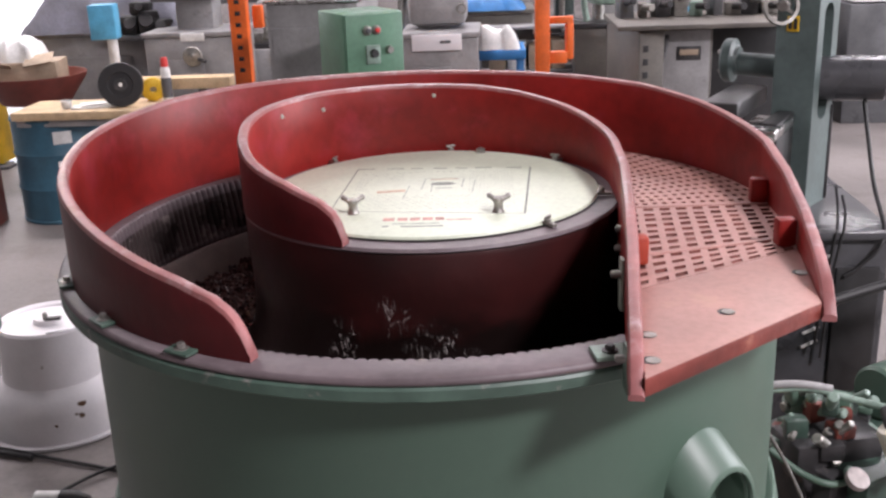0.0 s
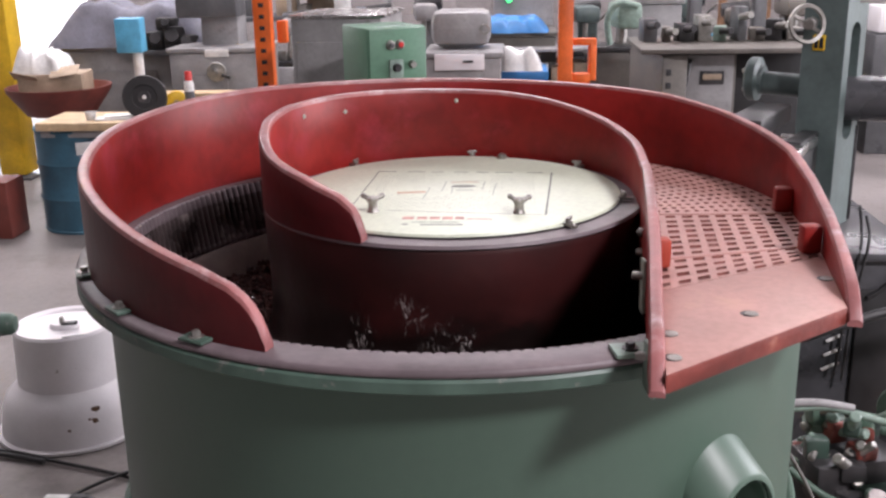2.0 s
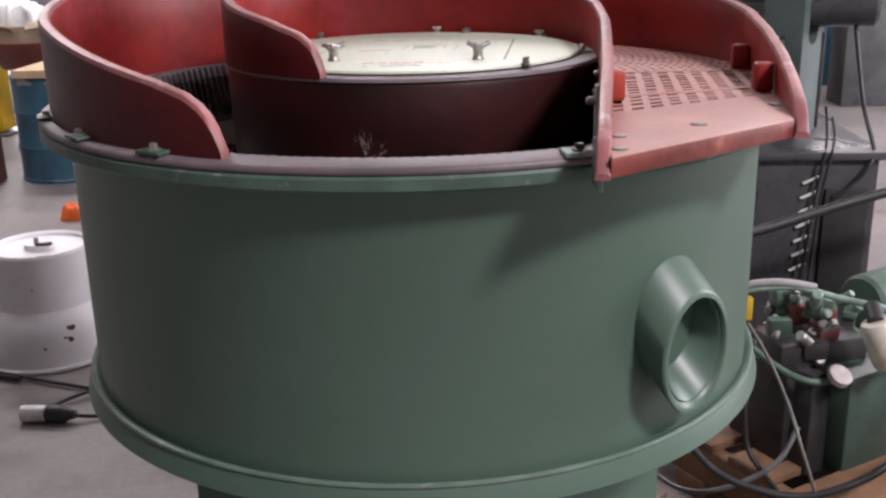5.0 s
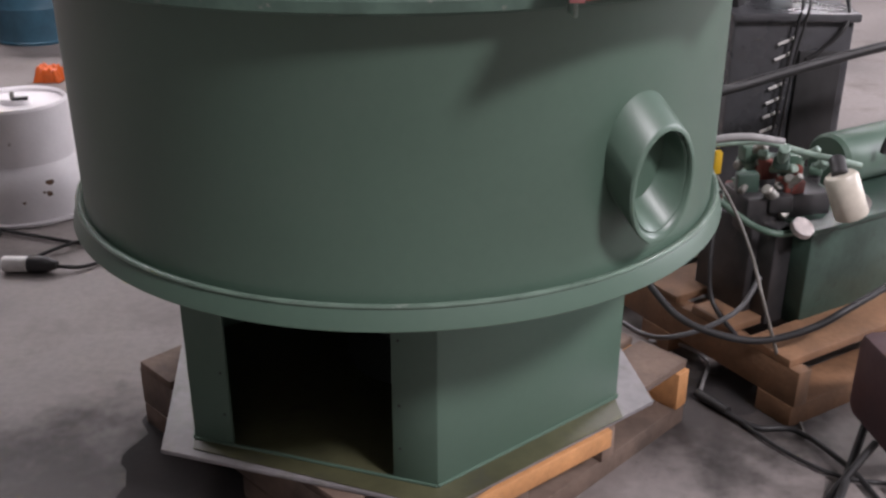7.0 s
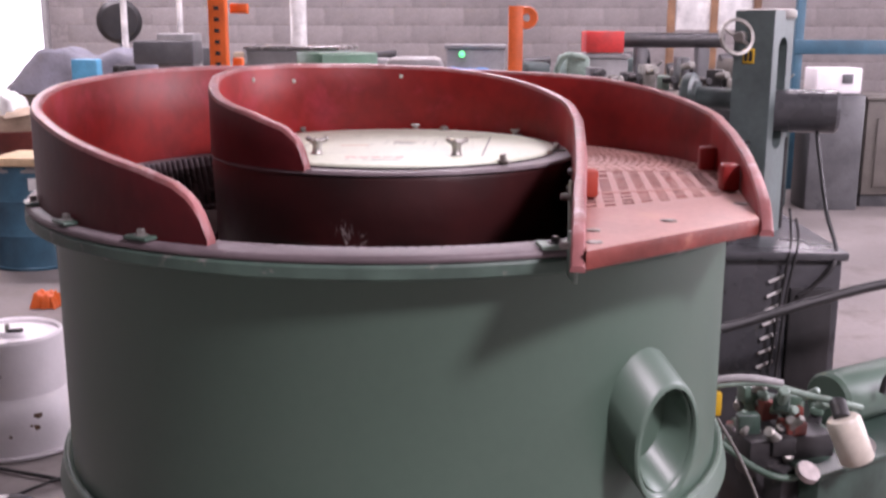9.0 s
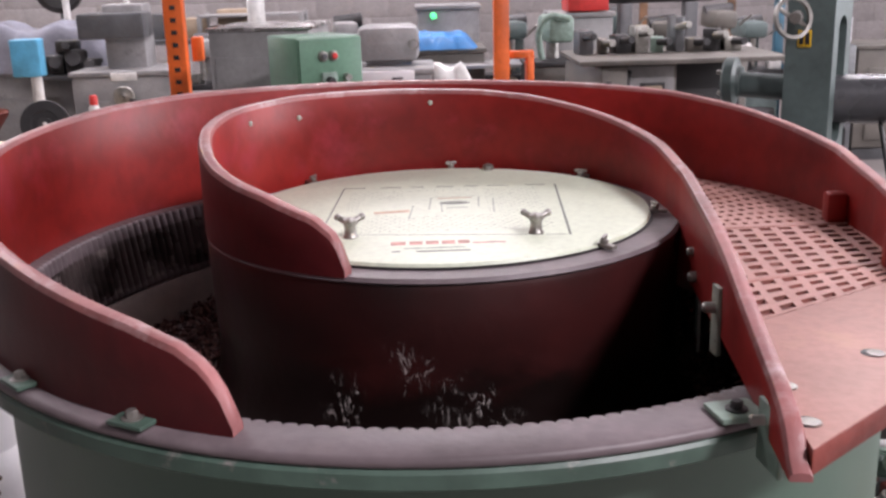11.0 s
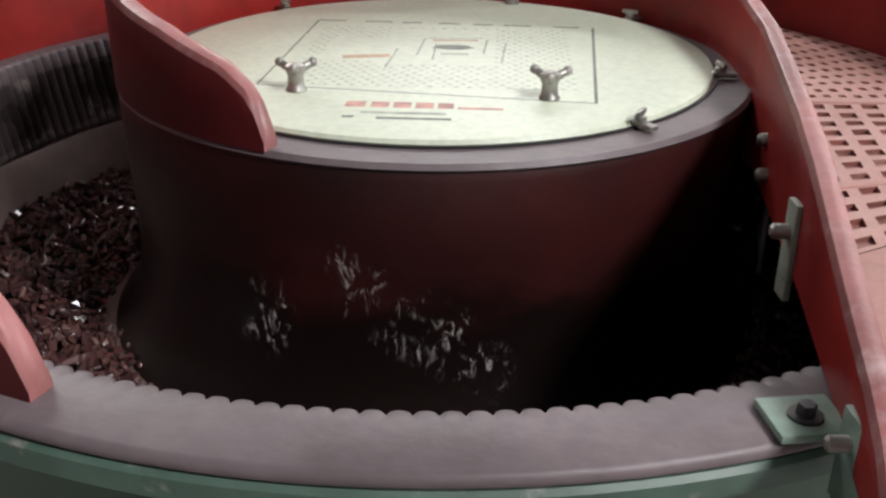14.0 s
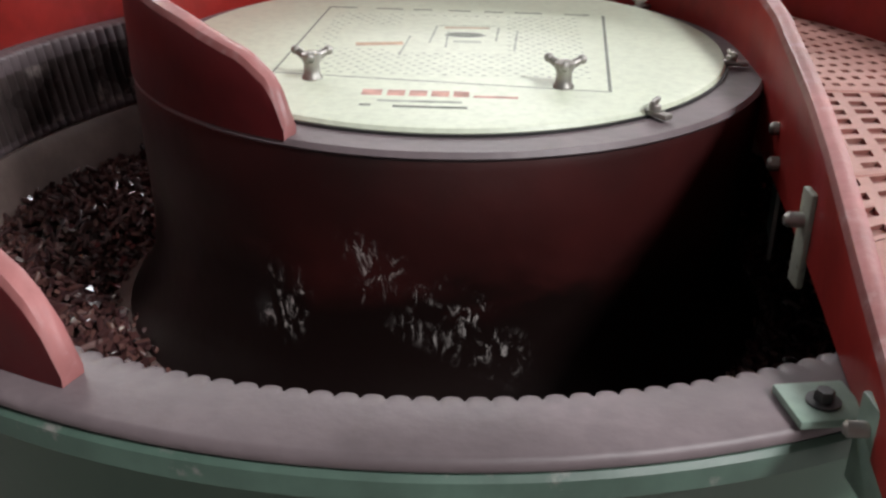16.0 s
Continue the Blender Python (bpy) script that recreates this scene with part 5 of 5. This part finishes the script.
    part("slide_bar", box(0.86, 1.06, 1.018, 0.10, 0.22, 0.03, -28, 0.005), STEEL_BRIGHT, t)
    part("motor_column", box(1.055, 1.31, 0.90, 0.10, 0.12, 0.29, 0, 0.01), BLACK, t)
    for k in range(2):
        part("hose", cable([(1.05 + 0.02 * k, 1.02, 0.86 - 0.03 * k), (1.03 + 0.02 * k, 0.925, 0.78), (1.01 + 0.014 * k, 0.915, 0.62), (0.99 + 0.02 * k, 0.91, 0.42 - 0.03 * k)], 0.004), BLACK, t)
    part("hose", cable([(1.17, 1.2, 1.06), (1.18, 1.1, 0.85), (1.16, 0.93, 0.74), (1.10, 0.92, 0.66), (1.06, 0.92, 0.63)], 0.006), BLACK, t)


tailstock_machine()


# ---- hydraulic power unit on its pallet ----
def hydraulic_unit():
    t = thing("hydraulic_power_unit", (1.05, 0.55, 0.14), "oily dark green hydraulic power unit with valves and hoses", "hydraulic unit")
    M = pose(1.01, 0.49, 0, 0, 0, 32)
    made = [part("tank", box(0.02, 0.0, 0.265, 0.45, 0.30, 0.245, 0, 0.008), DARK_GREEN, t, "dark green oil tank"),
            part("tank_lid", box(0.02, 0.0, 0.394, 0.47, 0.32, 0.014, 0, 0.004), DARK_GREEN, t),
            part("end_plate", box(-0.235, 0.02, 0.27, 0.06, 0.24, 0.25, 0, 0.006), DARK_METAL, t),
            part("motor", lathe([(0, 0), (0.06, 0), (0.068, 0.01), (0.068, 0.24), (0.05, 0.25), (0, 0.25)], 36, pose(0.03, 0.03, 0.468, 0, 90, 0), closed=False), GREEN, t, "green electric motor")]
    for o in made:
        o.data.transform(M)
    rnd = random.Random(5)
    for k in range(26):
        x, y, z = rnd.uniform(0.76, 0.98), rnd.uniform(0.30, 0.46), rnd.uniform(0.385, 0.53)
        s = [rnd.uniform(0.018, 0.055) for _ in range(3)]
        mm = (GREEN, DARK_METAL, DARK_GREEN, PALE_GREEN, MAROON)[k % 5]
        part("valve_block", box(x, y, z, s[0], s[1], s[2], rnd.uniform(-30, 30), 0.006, None, 0, rnd.uniform(-8, 8)), mm, t)
        part("valve_fitting", rod((x, y, z), (x + rnd.uniform(-0.05, 0.05), y - rnd.uniform(0.02, 0.06), z + rnd.uniform(-0.02, 0.06)), rnd.uniform(0.008, 0.014), 12), STEEL if k % 2 else PALE_GREEN, t)
    part("manifold", box(0.86, 0.38, 0.41, 0.22, 0.12, 0.09, 16, 0.008), DARK_METAL, t)
    f = part("filter", lathe([(0, 0), (0.034, 0), (0.037, 0.004), (0.037, 0.095), (0.032, 0.102), (0, 0.102)], 32, pose(0.985, 0.225, 0.445, -6, -22, 0), closed=False), CREAM, t, "cream white spin-on filter")
    part("filter_head", rod((0.948, 0.235, 0.535), (0.95, 0.28, 0.56), 0.018, 18), DARK_METAL, t)
    part("gauge", lathe([(0, 0), (0.026, 0), (0.026, 0.014), (0.022, 0.016), (0, 0.016)], 28, pose(0.885, 0.25, 0.40, 32, 12, 10), closed=False), CARDBOARD_PALE, t, "pale pressure gauge")
    part("steel_pipe", cable([(0.70, 0.36, 0.565), (0.80, 0.35, 0.575), (0.90, 0.33, 0.555), (0.96, 0.30, 0.55), (1.02, 0.32, 0.53)], 0.008), PALE_GREEN, t)
    part("steel_pipe", cable([(0.715, 0.32, 0.44), (0.78, 0.28, 0.40), (0.84, 0.26, 0.385), (0.92, 0.30, 0.38)], 0.008), GREEN, t)
    part("yellow_handle", box(0.705, 0.35, 0.525, 0.018, 0.02, 0.055, 4, 0.004), YELLOW, t)
    part("air_hose", cable([(0.68, 0.36, 0.57), (0.72, 0.355, 0.582), (0.78, 0.35, 0.586), (0.85, 0.345, 0.576)], 0.009), GREY_MACHINE, t, "grey air hose")
    part("hose", cable([(0.72, 0.36, 0.42), (0.705, 0.31, 0.30), (0.715, 0.28, 0.2), (0.76, 0.20, 0.15)], 0.006), BLACK, t)
    part("hose", cable([(0.690, 0.280, 0.516), (0.729, 0.240, 0.450), (0.762, 0.180, 0.370), (0.776, 0.100, 0.298), (0.856, 0.108, 0.080), (0.888, 0.083, 0.006), (0.882, 0.006, 0.006)], 0.004), GREY_BROWN, t, "thin grey hose")
    part("hose", cable([(0.552, 0.220, 0.270), (0.610, 0.160, 0.222), (0.693, 0.120, 0.199), (0.789, 0.100, 0.196), (0.895, 0.100, 0.231), (0.980, 0.120, 0.275), (1.114, 0.200, 0.310)], 0.0085), BLACK, t)
    part("hose", cable([(0.514, 0.300, 0.126), (0.553, 0.240, 0.129), (0.605, 0.200, 0.145), (0.682, 0.180, 0.183), (0.759, 0.200, 0.225), (0.806, 0.240, 0.286)], 0.006), GREY_DARK, t)
    part("black_hose", cable([(0.66, 0.55, 0.62), (0.80, 0.62, 0.63), (1.0, 0.66, 0.68), (1.25, 0.7, 0.73), (1.6, 0.8, 0.72)], 0.013), BLACK, t)
    part("clamp_bolt", lathe([(0, 0), (0.026, 0), (0.026, 0.02), (0, 0.03)], 20, pose(1.02, 0.30, 0.45, 90, 0, 0), closed=False), STEEL_BRIGHT, t)
    part("hook", cable([(1.14, 0.5, 0.50), (1.15, 0.5, 0.54), (1.18, 0.5, 0.55), (1.2, 0.5, 0.53)], 0.008), BLACK, t)
    part("pump", lathe([(0, 0), (0.05, 0), (0.055, 0.01), (0.055, 0.12), (0.04, 0.14), (0, 0.14)], 28, pose(0.79, 0.33, 0.24, 0, 90, 32), closed=False), DARK_METAL, t, "oily black pump")
    part("pump_bracket", box(0.80, 0.37, 0.27, 0.10, 0.12, 0.25, 32, 0.008), DARK_METAL, t)
    part("sight_plate", box(1.115, 0.413, 0.33, 0.09, 0.012, 0.07, 32, 0.003), BLACK, t)
    for x, y in ((0.80, 0.36), (1.18, 0.52)):
        part("foot", box(x, y, 0.18, 0.05, 0.05, 0.03, 16, 0.004), DARK_METAL, t)


hydraulic_unit()
pallet("wooden_pallet", 0.95, 0.64, -57, 0.90, 0.80, "brown wooden pallet under the hydraulic unit", WOOD, 5, 0.165, 3, None, 0.7)

cords = thing("floor_cables", (0.8, 0.1, 0), "black power cables lying on the concrete floor", "cable")
part("cable", cable([(0.60, 0.42, 0.012), (0.68, 0.40, 0.012), (0.73, 0.32, 0.012), (0.70, 0.22, 0.012), (0.68, 0.165, 0.012)], 0.0045), GREY_MACHINE, cords)
part("cable_splice", cable([(0.675, 0.168, 0.016), (0.73, 0.09, 0.016)], 0.011), BLACK, cords)
part("cable", cable([(0.72, 0.10, 0.012), (0.78, 0.035, 0.012), (0.87, 0.02, 0.012), (0.94, -0.11, 0.012), (0.97, -0.25, 0.012), (1.05, -0.6, 0.012)], 0.0065), BLACK, cords)
part("cable", cable([(0.74, 0.08, 0.01), (0.82, -0.05, 0.01), (0.92, -0.14, 0.01), (1.05, -0.16, 0.01)], 0.0045), BLACK, cords)
part("cable", cable([(0.86, -0.26, 0.01), (0.94, -0.12, 0.05), (1.0, -0.02, 0.10)], 0.009), BLACK, cords)


# ---- far things seen over the rim ----
t, M = machine_block("boring_machine", 1.0, 5.25, 0.36, 0.5, 0, 1.2, GREY_MACHINE, "grey machine with a bright red cover", "machine tool")
part("red_cover", box(1.02, 5.12, 1.28, 0.25, 0.3, 0.14, 0, 0.006), RED_PAINT, t, "bright red cover")
hb = thing("long_bar", (1.5, 5.2, 0), "long dark bar carried on two stands", "bar")
part("bar", rod((1.14, 5.25, 1.29), (1.86, 5.25, 1.29), 0.05, 24), DARK_METAL, hb)
for x in (1.3, 1.72):
    part("stand", box(x, 5.25, 0.62, 0.08, 0.12, 1.24, 0, 0.006), GREY_DARK, hb)
t, M = machine_block("power_supply", 0.17, 5.78, 0.42, 0.4, 0, 1.25, GREY_MACHINE, "grey cabinet with a lit green pilot lamp", "cabinet")
part("pilot_lamp", lathe([(0, 0), (0.022, 0), (0.022, 0.02), (0, 0.03)], 20, pose(0.07, 5.575, 1.185, 90, 0, 0), closed=False), LED_GREEN, t)
wp = thing("window_frame", (2.5, 8.2, 0), "brown wooden frame with white sheets leaning on posts", "wooden frame")
part("panel", box(2.47, 8.2, 1.72, 0.72, 0.02, 0.72, 0, 0.004), PAPER, wp)
for x in (2.06, 2.47, 2.88):
    part("stile", box(x, 8.18, 0.98, 0.07, 0.05, 1.95, 0, 0.006), WOOD, wp)
part("rail", box(2.47, 8.18, 1.94, 0.8, 0.05, 0.07, 0, 0.006), WOOD, wp)
bk = thing("storage_rack", (3.4, 7.0, 0), "blue steel storage rack with boxes", "rack")
for x in (2.92, 3.9):
    part("upright", box(x, 7.0, 0.85, 0.07, 0.07, 1.7, 0, 0.005), BLUE, bk)
for z in (0.6, 1.22):
    part("beam", box(3.4, 6.97, z, 1.05, 0.05, 0.12, 0, 0.006), BLUE, bk)
part("shelf", box(3.4, 7.2, 0.66, 1.0, 0.5, 0.02, 0, 0.003), GREY_BROWN, bk)
wm = thing("instrument_case", (2.88, 6.1, 0), "white instrument case on a dark stand", "instrument")
part("case", box(2.92, 6.1, 0.985, 0.34, 0.3, 0.19, 0, 0.012), WHITE_METAL, wm)
part("screen", box(2.98, 5.944, 1.0, 0.08, 0.012, 0.07, 0, 0.003), GREY_DARK, wm)
part("stand", box(2.92, 6.1, 0.44, 0.4, 0.36, 0.88, 0, 0.01), GREY_DARK, wm)
t, M = machine_block("grey_cabinet", 3.5, 6.35, 0.62, 0.6, 0, 0.86, GREY_BROWN, "grey-brown steel cabinet beside the far aisle", "cabinet")
part("valve_wheel", lathe([(0.03, -0.008), (0.06, -0.008), (0.062, 0), (0.06, 0.008), (0.03, 0.008)], 28, pose(3.52, 6.02, 0.42, 90, 0, 0)), DARK_METAL, t)
for x, w in ((-2.62, 0.05), (-2.175, 0.045), (-1.23, 0.13)):
    o = thing("conduit_post", (x, 6.3, 0), "white painted upright conduit", "conduit", "white conduits")
    part("pipe", rod((x, 6.3, 0.0), (x, 6.3, 4.99), w / 2, 16), WHITE_PLAIN, o)
    part("collar", lathe([(0, 0), (w, 0), (w, 0.02), (0, 0.03)], 20, pose(x, 6.3, 0), closed=False), STEEL, o)
dk = thing("wall_fan", (-2.75, 7.0, 0), "dark round pedestal fan", "fan")
part("cage", lathe([(0, -0.05), (0.15, -0.04), (0.19, 0), (0.15, 0.05), (0, 0.06)], 32, pose(-2.9, 7.0, 1.42, 90, 0, 20), closed=False), BLACK, dk)
part("stem", rod((-2.9, 7.05, 0.02), (-2.9, 7.05, 1.3), 0.025, 14), GREY_DARK, dk)
part("foot", lathe([(0, 0), (0.2, 0), (0.2, 0.015), (0.03, 0.04), (0, 0.04)], 28, pose(-2.9, 7.05, 0), closed=False), GREY_DARK, dk)
dw = thing("work_table", (-1.9, 7.2, 0), "dark steel table with cartons", "table")
part("tabletop", box(-1.9, 7.2, 0.98, 1.2, 0.6, 0.04, 0, 0.006), GREY_DARK, dw)
for x in (-2.44, -1.36):
    for y in (6.96, 7.44):
        part("leg", box(x, y, 0.48, 0.05, 0.05, 0.96, 0, 0.004), GREY_DARK, dw)
for x, s, mm in ((-2.2, 0.2, GREY_DARK), (-1.85, 0.16, CARDBOARD), (-1.55, 0.22, CARDBOARD)):
    small("carton", box(x, 7.15, 1.0 + s / 2, s * 1.1, 0.25, s, 5, 0.005), mm, "closed carton on the steel table", "carton", "cartons on the table")


# low stool by the cables, rag on the floor, oil stain
STOOL_PAINT = mat("dark_plum_paint", (0.075, 0.035, 0.04), 0.5, scale=9)
st = thing("step_stool", (1.02, -0.1, 0), "dark maroon step stool with thin black legs", "stool")
part("seat", box(1.062, -0.09, 0.19, 0.21, 0.2, 0.2, 8, 0.03), STOOL_PAINT, st)
for fx, fy, tx, ty in ((0.868, -0.20, 0.97, -0.14), (1.02, -0.30, 1.03, -0.17), (1.2, -0.2, 1.12, -0.14), (1.14, 0.08, 1.1, 0.0)):
    part("leg", rod((fx, fy, 0.0), (tx, ty, 0.1), 0.008, 12), BLACK, st)
draped("orange_rag", -1.975, 2.98, 0.13, 0.12, 0.002, 0.085, ORANGE, "crumpled orange rag on the concrete floor", "rag", 5.2)


def stain_patch(cx, cy, rx, ry, seed):
    b = bmesh.new()
    n = 60
    vs = []
    for k in range(n):
        a = 2 * math.pi * k / n
        s = 1 + 0.35 * noise.noise(Vector((2 * math.cos(a) + seed, 2 * math.sin(a), 0))) + 0.15 * noise.noise(Vector((7 * math.cos(a) + seed, 7 * math.sin(a), 2)))
        vs.append(b.verts.new((cx + rx * s * math.cos(a), cy + ry * s * math.sin(a), 0.0012)))
    b.faces.new(vs)
    return b


OIL = mat("dried_oil_on_concrete", (0.02, 0.016, 0.016), 0.85, dark=0.5, light=1.5, scale=9, spot=(0.06, 0.052, 0.05), spot_at=0.6, spot_scale=12, spread=0.2)
# dried oil, made larger so the pallet's shade is painted in with it
tagged(part("oil_stain", stain_patch(-0.30, -0.13, 0.30, 0.27, 2.0), OIL), "dark dried oil stain on the concrete floor", "stain", kind="structure")
tagged(part("oil_stain", stain_patch(0.78, 0.2, 0.14, 0.1, 6.0), OIL), "dark dried oil stain on the concrete floor", "stain", kind="structure")


def shade_film(cx, cy, r, seed):
    """A thin dark sheet that paints shade on the concrete, thick in the middle and ragged towards its edge."""
    m = mat("floor_shade_film", (0.045, 0.038, 0.036), 0.6, dark=0.7, light=1.4, scale=7)
    n, l = m.node_tree.nodes, m.node_tree.links
    co = n.new("ShaderNodeTexCoord")
    ln = n.new("ShaderNodeVectorMath")
    ln.operation = "LENGTH"
    l.new(co.outputs["Object"], ln.inputs[0])
    nz = n.new("ShaderNodeTexNoise")
    nz.inputs["Scale"].default_value, nz.inputs["Detail"].default_value, nz.inputs["Roughness"].default_value = 5.0, 7, 0.62
    l.new(co.outputs["Object"], nz.inputs["Vector"])
    mul = n.new("ShaderNodeMath")
    mul.operation, mul.inputs[1].default_value, mul.inputs[2].default_value = "MULTIPLY_ADD", 1.5 * r, -0.75 * r
    l.new(nz.outputs["Fac"], mul.inputs[0])
    add = n.new("ShaderNodeMath")
    l.new(ln.outputs["Value"], add.inputs[0])
    l.new(mul.outputs[0], add.inputs[1])
    mr = n.new("ShaderNodeMapRange")
    mr.interpolation_type = "SMOOTHSTEP"
    for i, v in enumerate((0.2 * r, 0.78 * r, 0.75, 0.0)):
        mr.inputs[i + 1].default_value = v
    l.new(add.outputs[0], mr.inputs[0])
    l.new(mr.outputs[0], n["Principled BSDF"].inputs["Alpha"])
    b = bmesh.new()
    b.faces.new([b.verts.new((r * math.cos(k * math.pi / 24), r * math.sin(k * math.pi / 24), 0)) for k in range(48)])
    o = tagged(part("floor_shade", b, m), "thin dark film on the concrete floor standing for shade", "stain", kind="structure")
    o.location = (cx, cy, 0.0008 + 0.0001 * seed)


# dims the floor where less light falls
shade_film(-0.66, -0.40, 0.80, 0)
shade_film(0.72, 0.12, 0.45, 1)
small("bright_pin", rod((-0.396, -0.250, 0.004), (-0.41, -0.30, 0.010), 0.006, 10), STEEL_BRIGHT, "bright steel pin lying beside the pallet", "pin")


def green_stand(tx, ty, tz):
    """A low green machine stand with a rounded arm end beside the white shroud."""
    t = thing("machine_stand", (tx - 0.34, ty - 0.05, 0), "pale green machine stand with rounded arm beside white shroud", "machine stand")
    part("base", lathe([(0, 0), (0.13, 0), (0.13, 0.015), (0.05, 0.03), (0, 0.03)], 40, pose(tx - 0.34, ty - 0.05, 0), closed=False), GREEN_WORN, t)
    part("post", lathe([(0, 0.02), (0.032, 0.02), (0.032, tz + 0.05), (0.026, tz + 0.056), (0, tz + 0.056)], 32, pose(tx - 0.34, ty - 0.05, 0), closed=False), GREEN_WORN, t)
    part("arm", lathe([(0, 0), (0.036, 0), (0.036, 0.29), (0.033, 0.318), (0.024, 0.33), (0, 0.335)], 32, pose(tx - 0.34, ty - 0.05, tz, 0, 90, 8), closed=False), GREEN_WORN, t)


green_stand(-1.387, 1.050, 0.486)


# ---- rows of machine tools and shelves behind ----
def machine_tool(x, y, seed, h):
    """A small standing machine tool: base, table, column, head, motor, handwheel and levers."""
    r = random.Random(seed)
    body = r.choice((GREY_BROWN, GREY_DARK, GREY_MACHINE, TEAL_GREY))
    t = thing("machine_tool", (x, y, 0), "oily " + {GREY_BROWN: "grey-brown", GREY_DARK: "dark grey", GREY_MACHINE: "grey", TEAL_GREY: "dark teal"}[body] + " machine tool in the row behind", "machine tool", "machine tools behind")
    w, d = r.uniform(0.28, 0.42), r.uniform(0.35, 0.5)
    zt = h * r.uniform(0.62, 0.72)
    part("base", box(x, y, zt / 2, w, d, zt, r.uniform(-6, 6), 0.015), body, t)
    part("table", box(x + r.uniform(-0.05, 0.05), y - 0.06, zt + 0.02, w * 1.35, d * 0.6, 0.04, r.uniform(-6, 6), 0.006), DARK_METAL, t)
    part("column", box(x + 0.03, y + 0.12, (zt + h) / 2, w * 0.4, d * 0.35, h - zt, 0, 0.02), body, t)
    part("head", box(x, y, h - 0.06, w * 0.5, d * 0.8, 0.12, r.uniform(-12, 12), 0.03), body, t)
    part("motor", rod((x - 0.08, y + 0.08, h - 0.02), (x + 0.12, y + 0.08, h), r.uniform(0.04, 0.06), 20), DARK_METAL, t)
    part("spindle", rod((x, y - 0.12, zt + 0.06), (x, y - 0.12, h - 0.08), 0.02, 14), STEEL, t)
    part("handwheel", lathe([(0.045, -0.006), (0.055, -0.006), (0.057, 0), (0.055, 0.006), (0.045, 0.006)], 24, pose(x + r.uniform(-0.1, 0.1), y - d / 2 - 0.02, zt - 0.07, 90, 0, 0)), STEEL, t)
    part("vise", box(x - 0.06, y - 0.1, zt + 0.075, 0.1, 0.08, 0.07, r.uniform(-20, 20), 0.006), STEEL if seed % 2 else DARK_METAL, t)
    part("lever", rod((x + 0.1, y - 0.15, h - 0.1), (x + 0.16, y - 0.25, h - 0.02), 0.008, 10), STEEL, t)
    part("bin", box(x + w * 0.45, y - 0.12, zt + 0.07, 0.09, 0.12, 0.06, r.uniform(-15, 15), 0.005), r.choice((LIGHT_BLUE, CARDBOARD, PALE_GREEN, WHITE_PLAIN)), t)


for k, (mx_, my_, mh_) in enumerate(((0.62, 5.9, 1.12), (1.35, 5.8, 1.16), (1.72, 6.0, 1.08), (2.1, 5.9, 1.15), (2.45, 6.3, 1.05), (-0.55, 5.9, 1.15), (-0.95, 6.1, 1.1), (-1.55, 5.9, 1.06))):
    machine_tool(mx_, my_, 40 + k, mh_)


def parts_shelf(x, y, w, h=1.2):
    t = thing("parts_shelf", (x, y, 0), "grey steel shelf full of boxes and parts", "shelf")
    for sx in (-w / 2, w / 2):
        for sy in (-0.16, 0.16):
            part("upright", box(x + sx, y + sy, h / 2, 0.035, 0.035, h, 0, 0.003), GREY_MACHINE, t)
    for z in (0.3, 0.62, 0.9, 1.18)[:4 if h > 1.1 else 3]:
        part("shelf_board", box(x, y, z, w, 0.36, 0.02, 0, 0.003), GREY_MACHINE, t)
    r = random.Random(int(x * 100))
    for z in (0.31, 0.63, 0.91)[:3 if h > 1.1 else 2]:
        q = x - w / 2 + 0.06
        while q < x + w / 2 - 0.08:
            bw = r.uniform(0.07, 0.16)
            bh = r.uniform(0.06, 0.2)
            o = tagged(part("storage_box", box(q + bw / 2, y - 0.03, z + bh / 2, bw * 0.9, 0.24, bh, r.uniform(-5, 5), 0.004), r.choice((CARDBOARD, GREY_BROWN, PAPER, LIGHT_BLUE, DARK_METAL, CARDBOARD))), "storage box on the steel shelf", "box", "boxes on the shelves")
            q += bw + 0.01


parts_shelf(0.33, 5.05, 0.62, 0.94)
parts_shelf(-1.35, 6.9, 0.8)
for k, (cx_, cz_, s_) in enumerate(((-2.42, 0.95, 0.10), (-2.3, 0.97, 0.12), (-2.2, 0.93, 0.09), (-2.52, 0.93, 0.08), (-2.34, 1.06, 0.07))):
    o = thing("engine_part", (cx_, 5.35, 0.86), "black oily casting beside the canvas", "casting", "castings on the cabinet")
    part("casting", box(cx_, 5.42, cz_, s_ * 1.2, 0.16, s_ * 1.3, 20 * k, 0.02), BLACK, o)
    part("boss", rod((cx_, 5.36, cz_), (cx_ + 0.02, 5.30, cz_ + 0.02), s_ * 0.4, 16), DARK_METAL, o)
part("casting_shelf", box(-2.36, 5.40, 0.87, 0.42, 0.24, 0.03, 0, 0.004), GREY_DARK, bpy.data.objects["lathe_cabinet"])
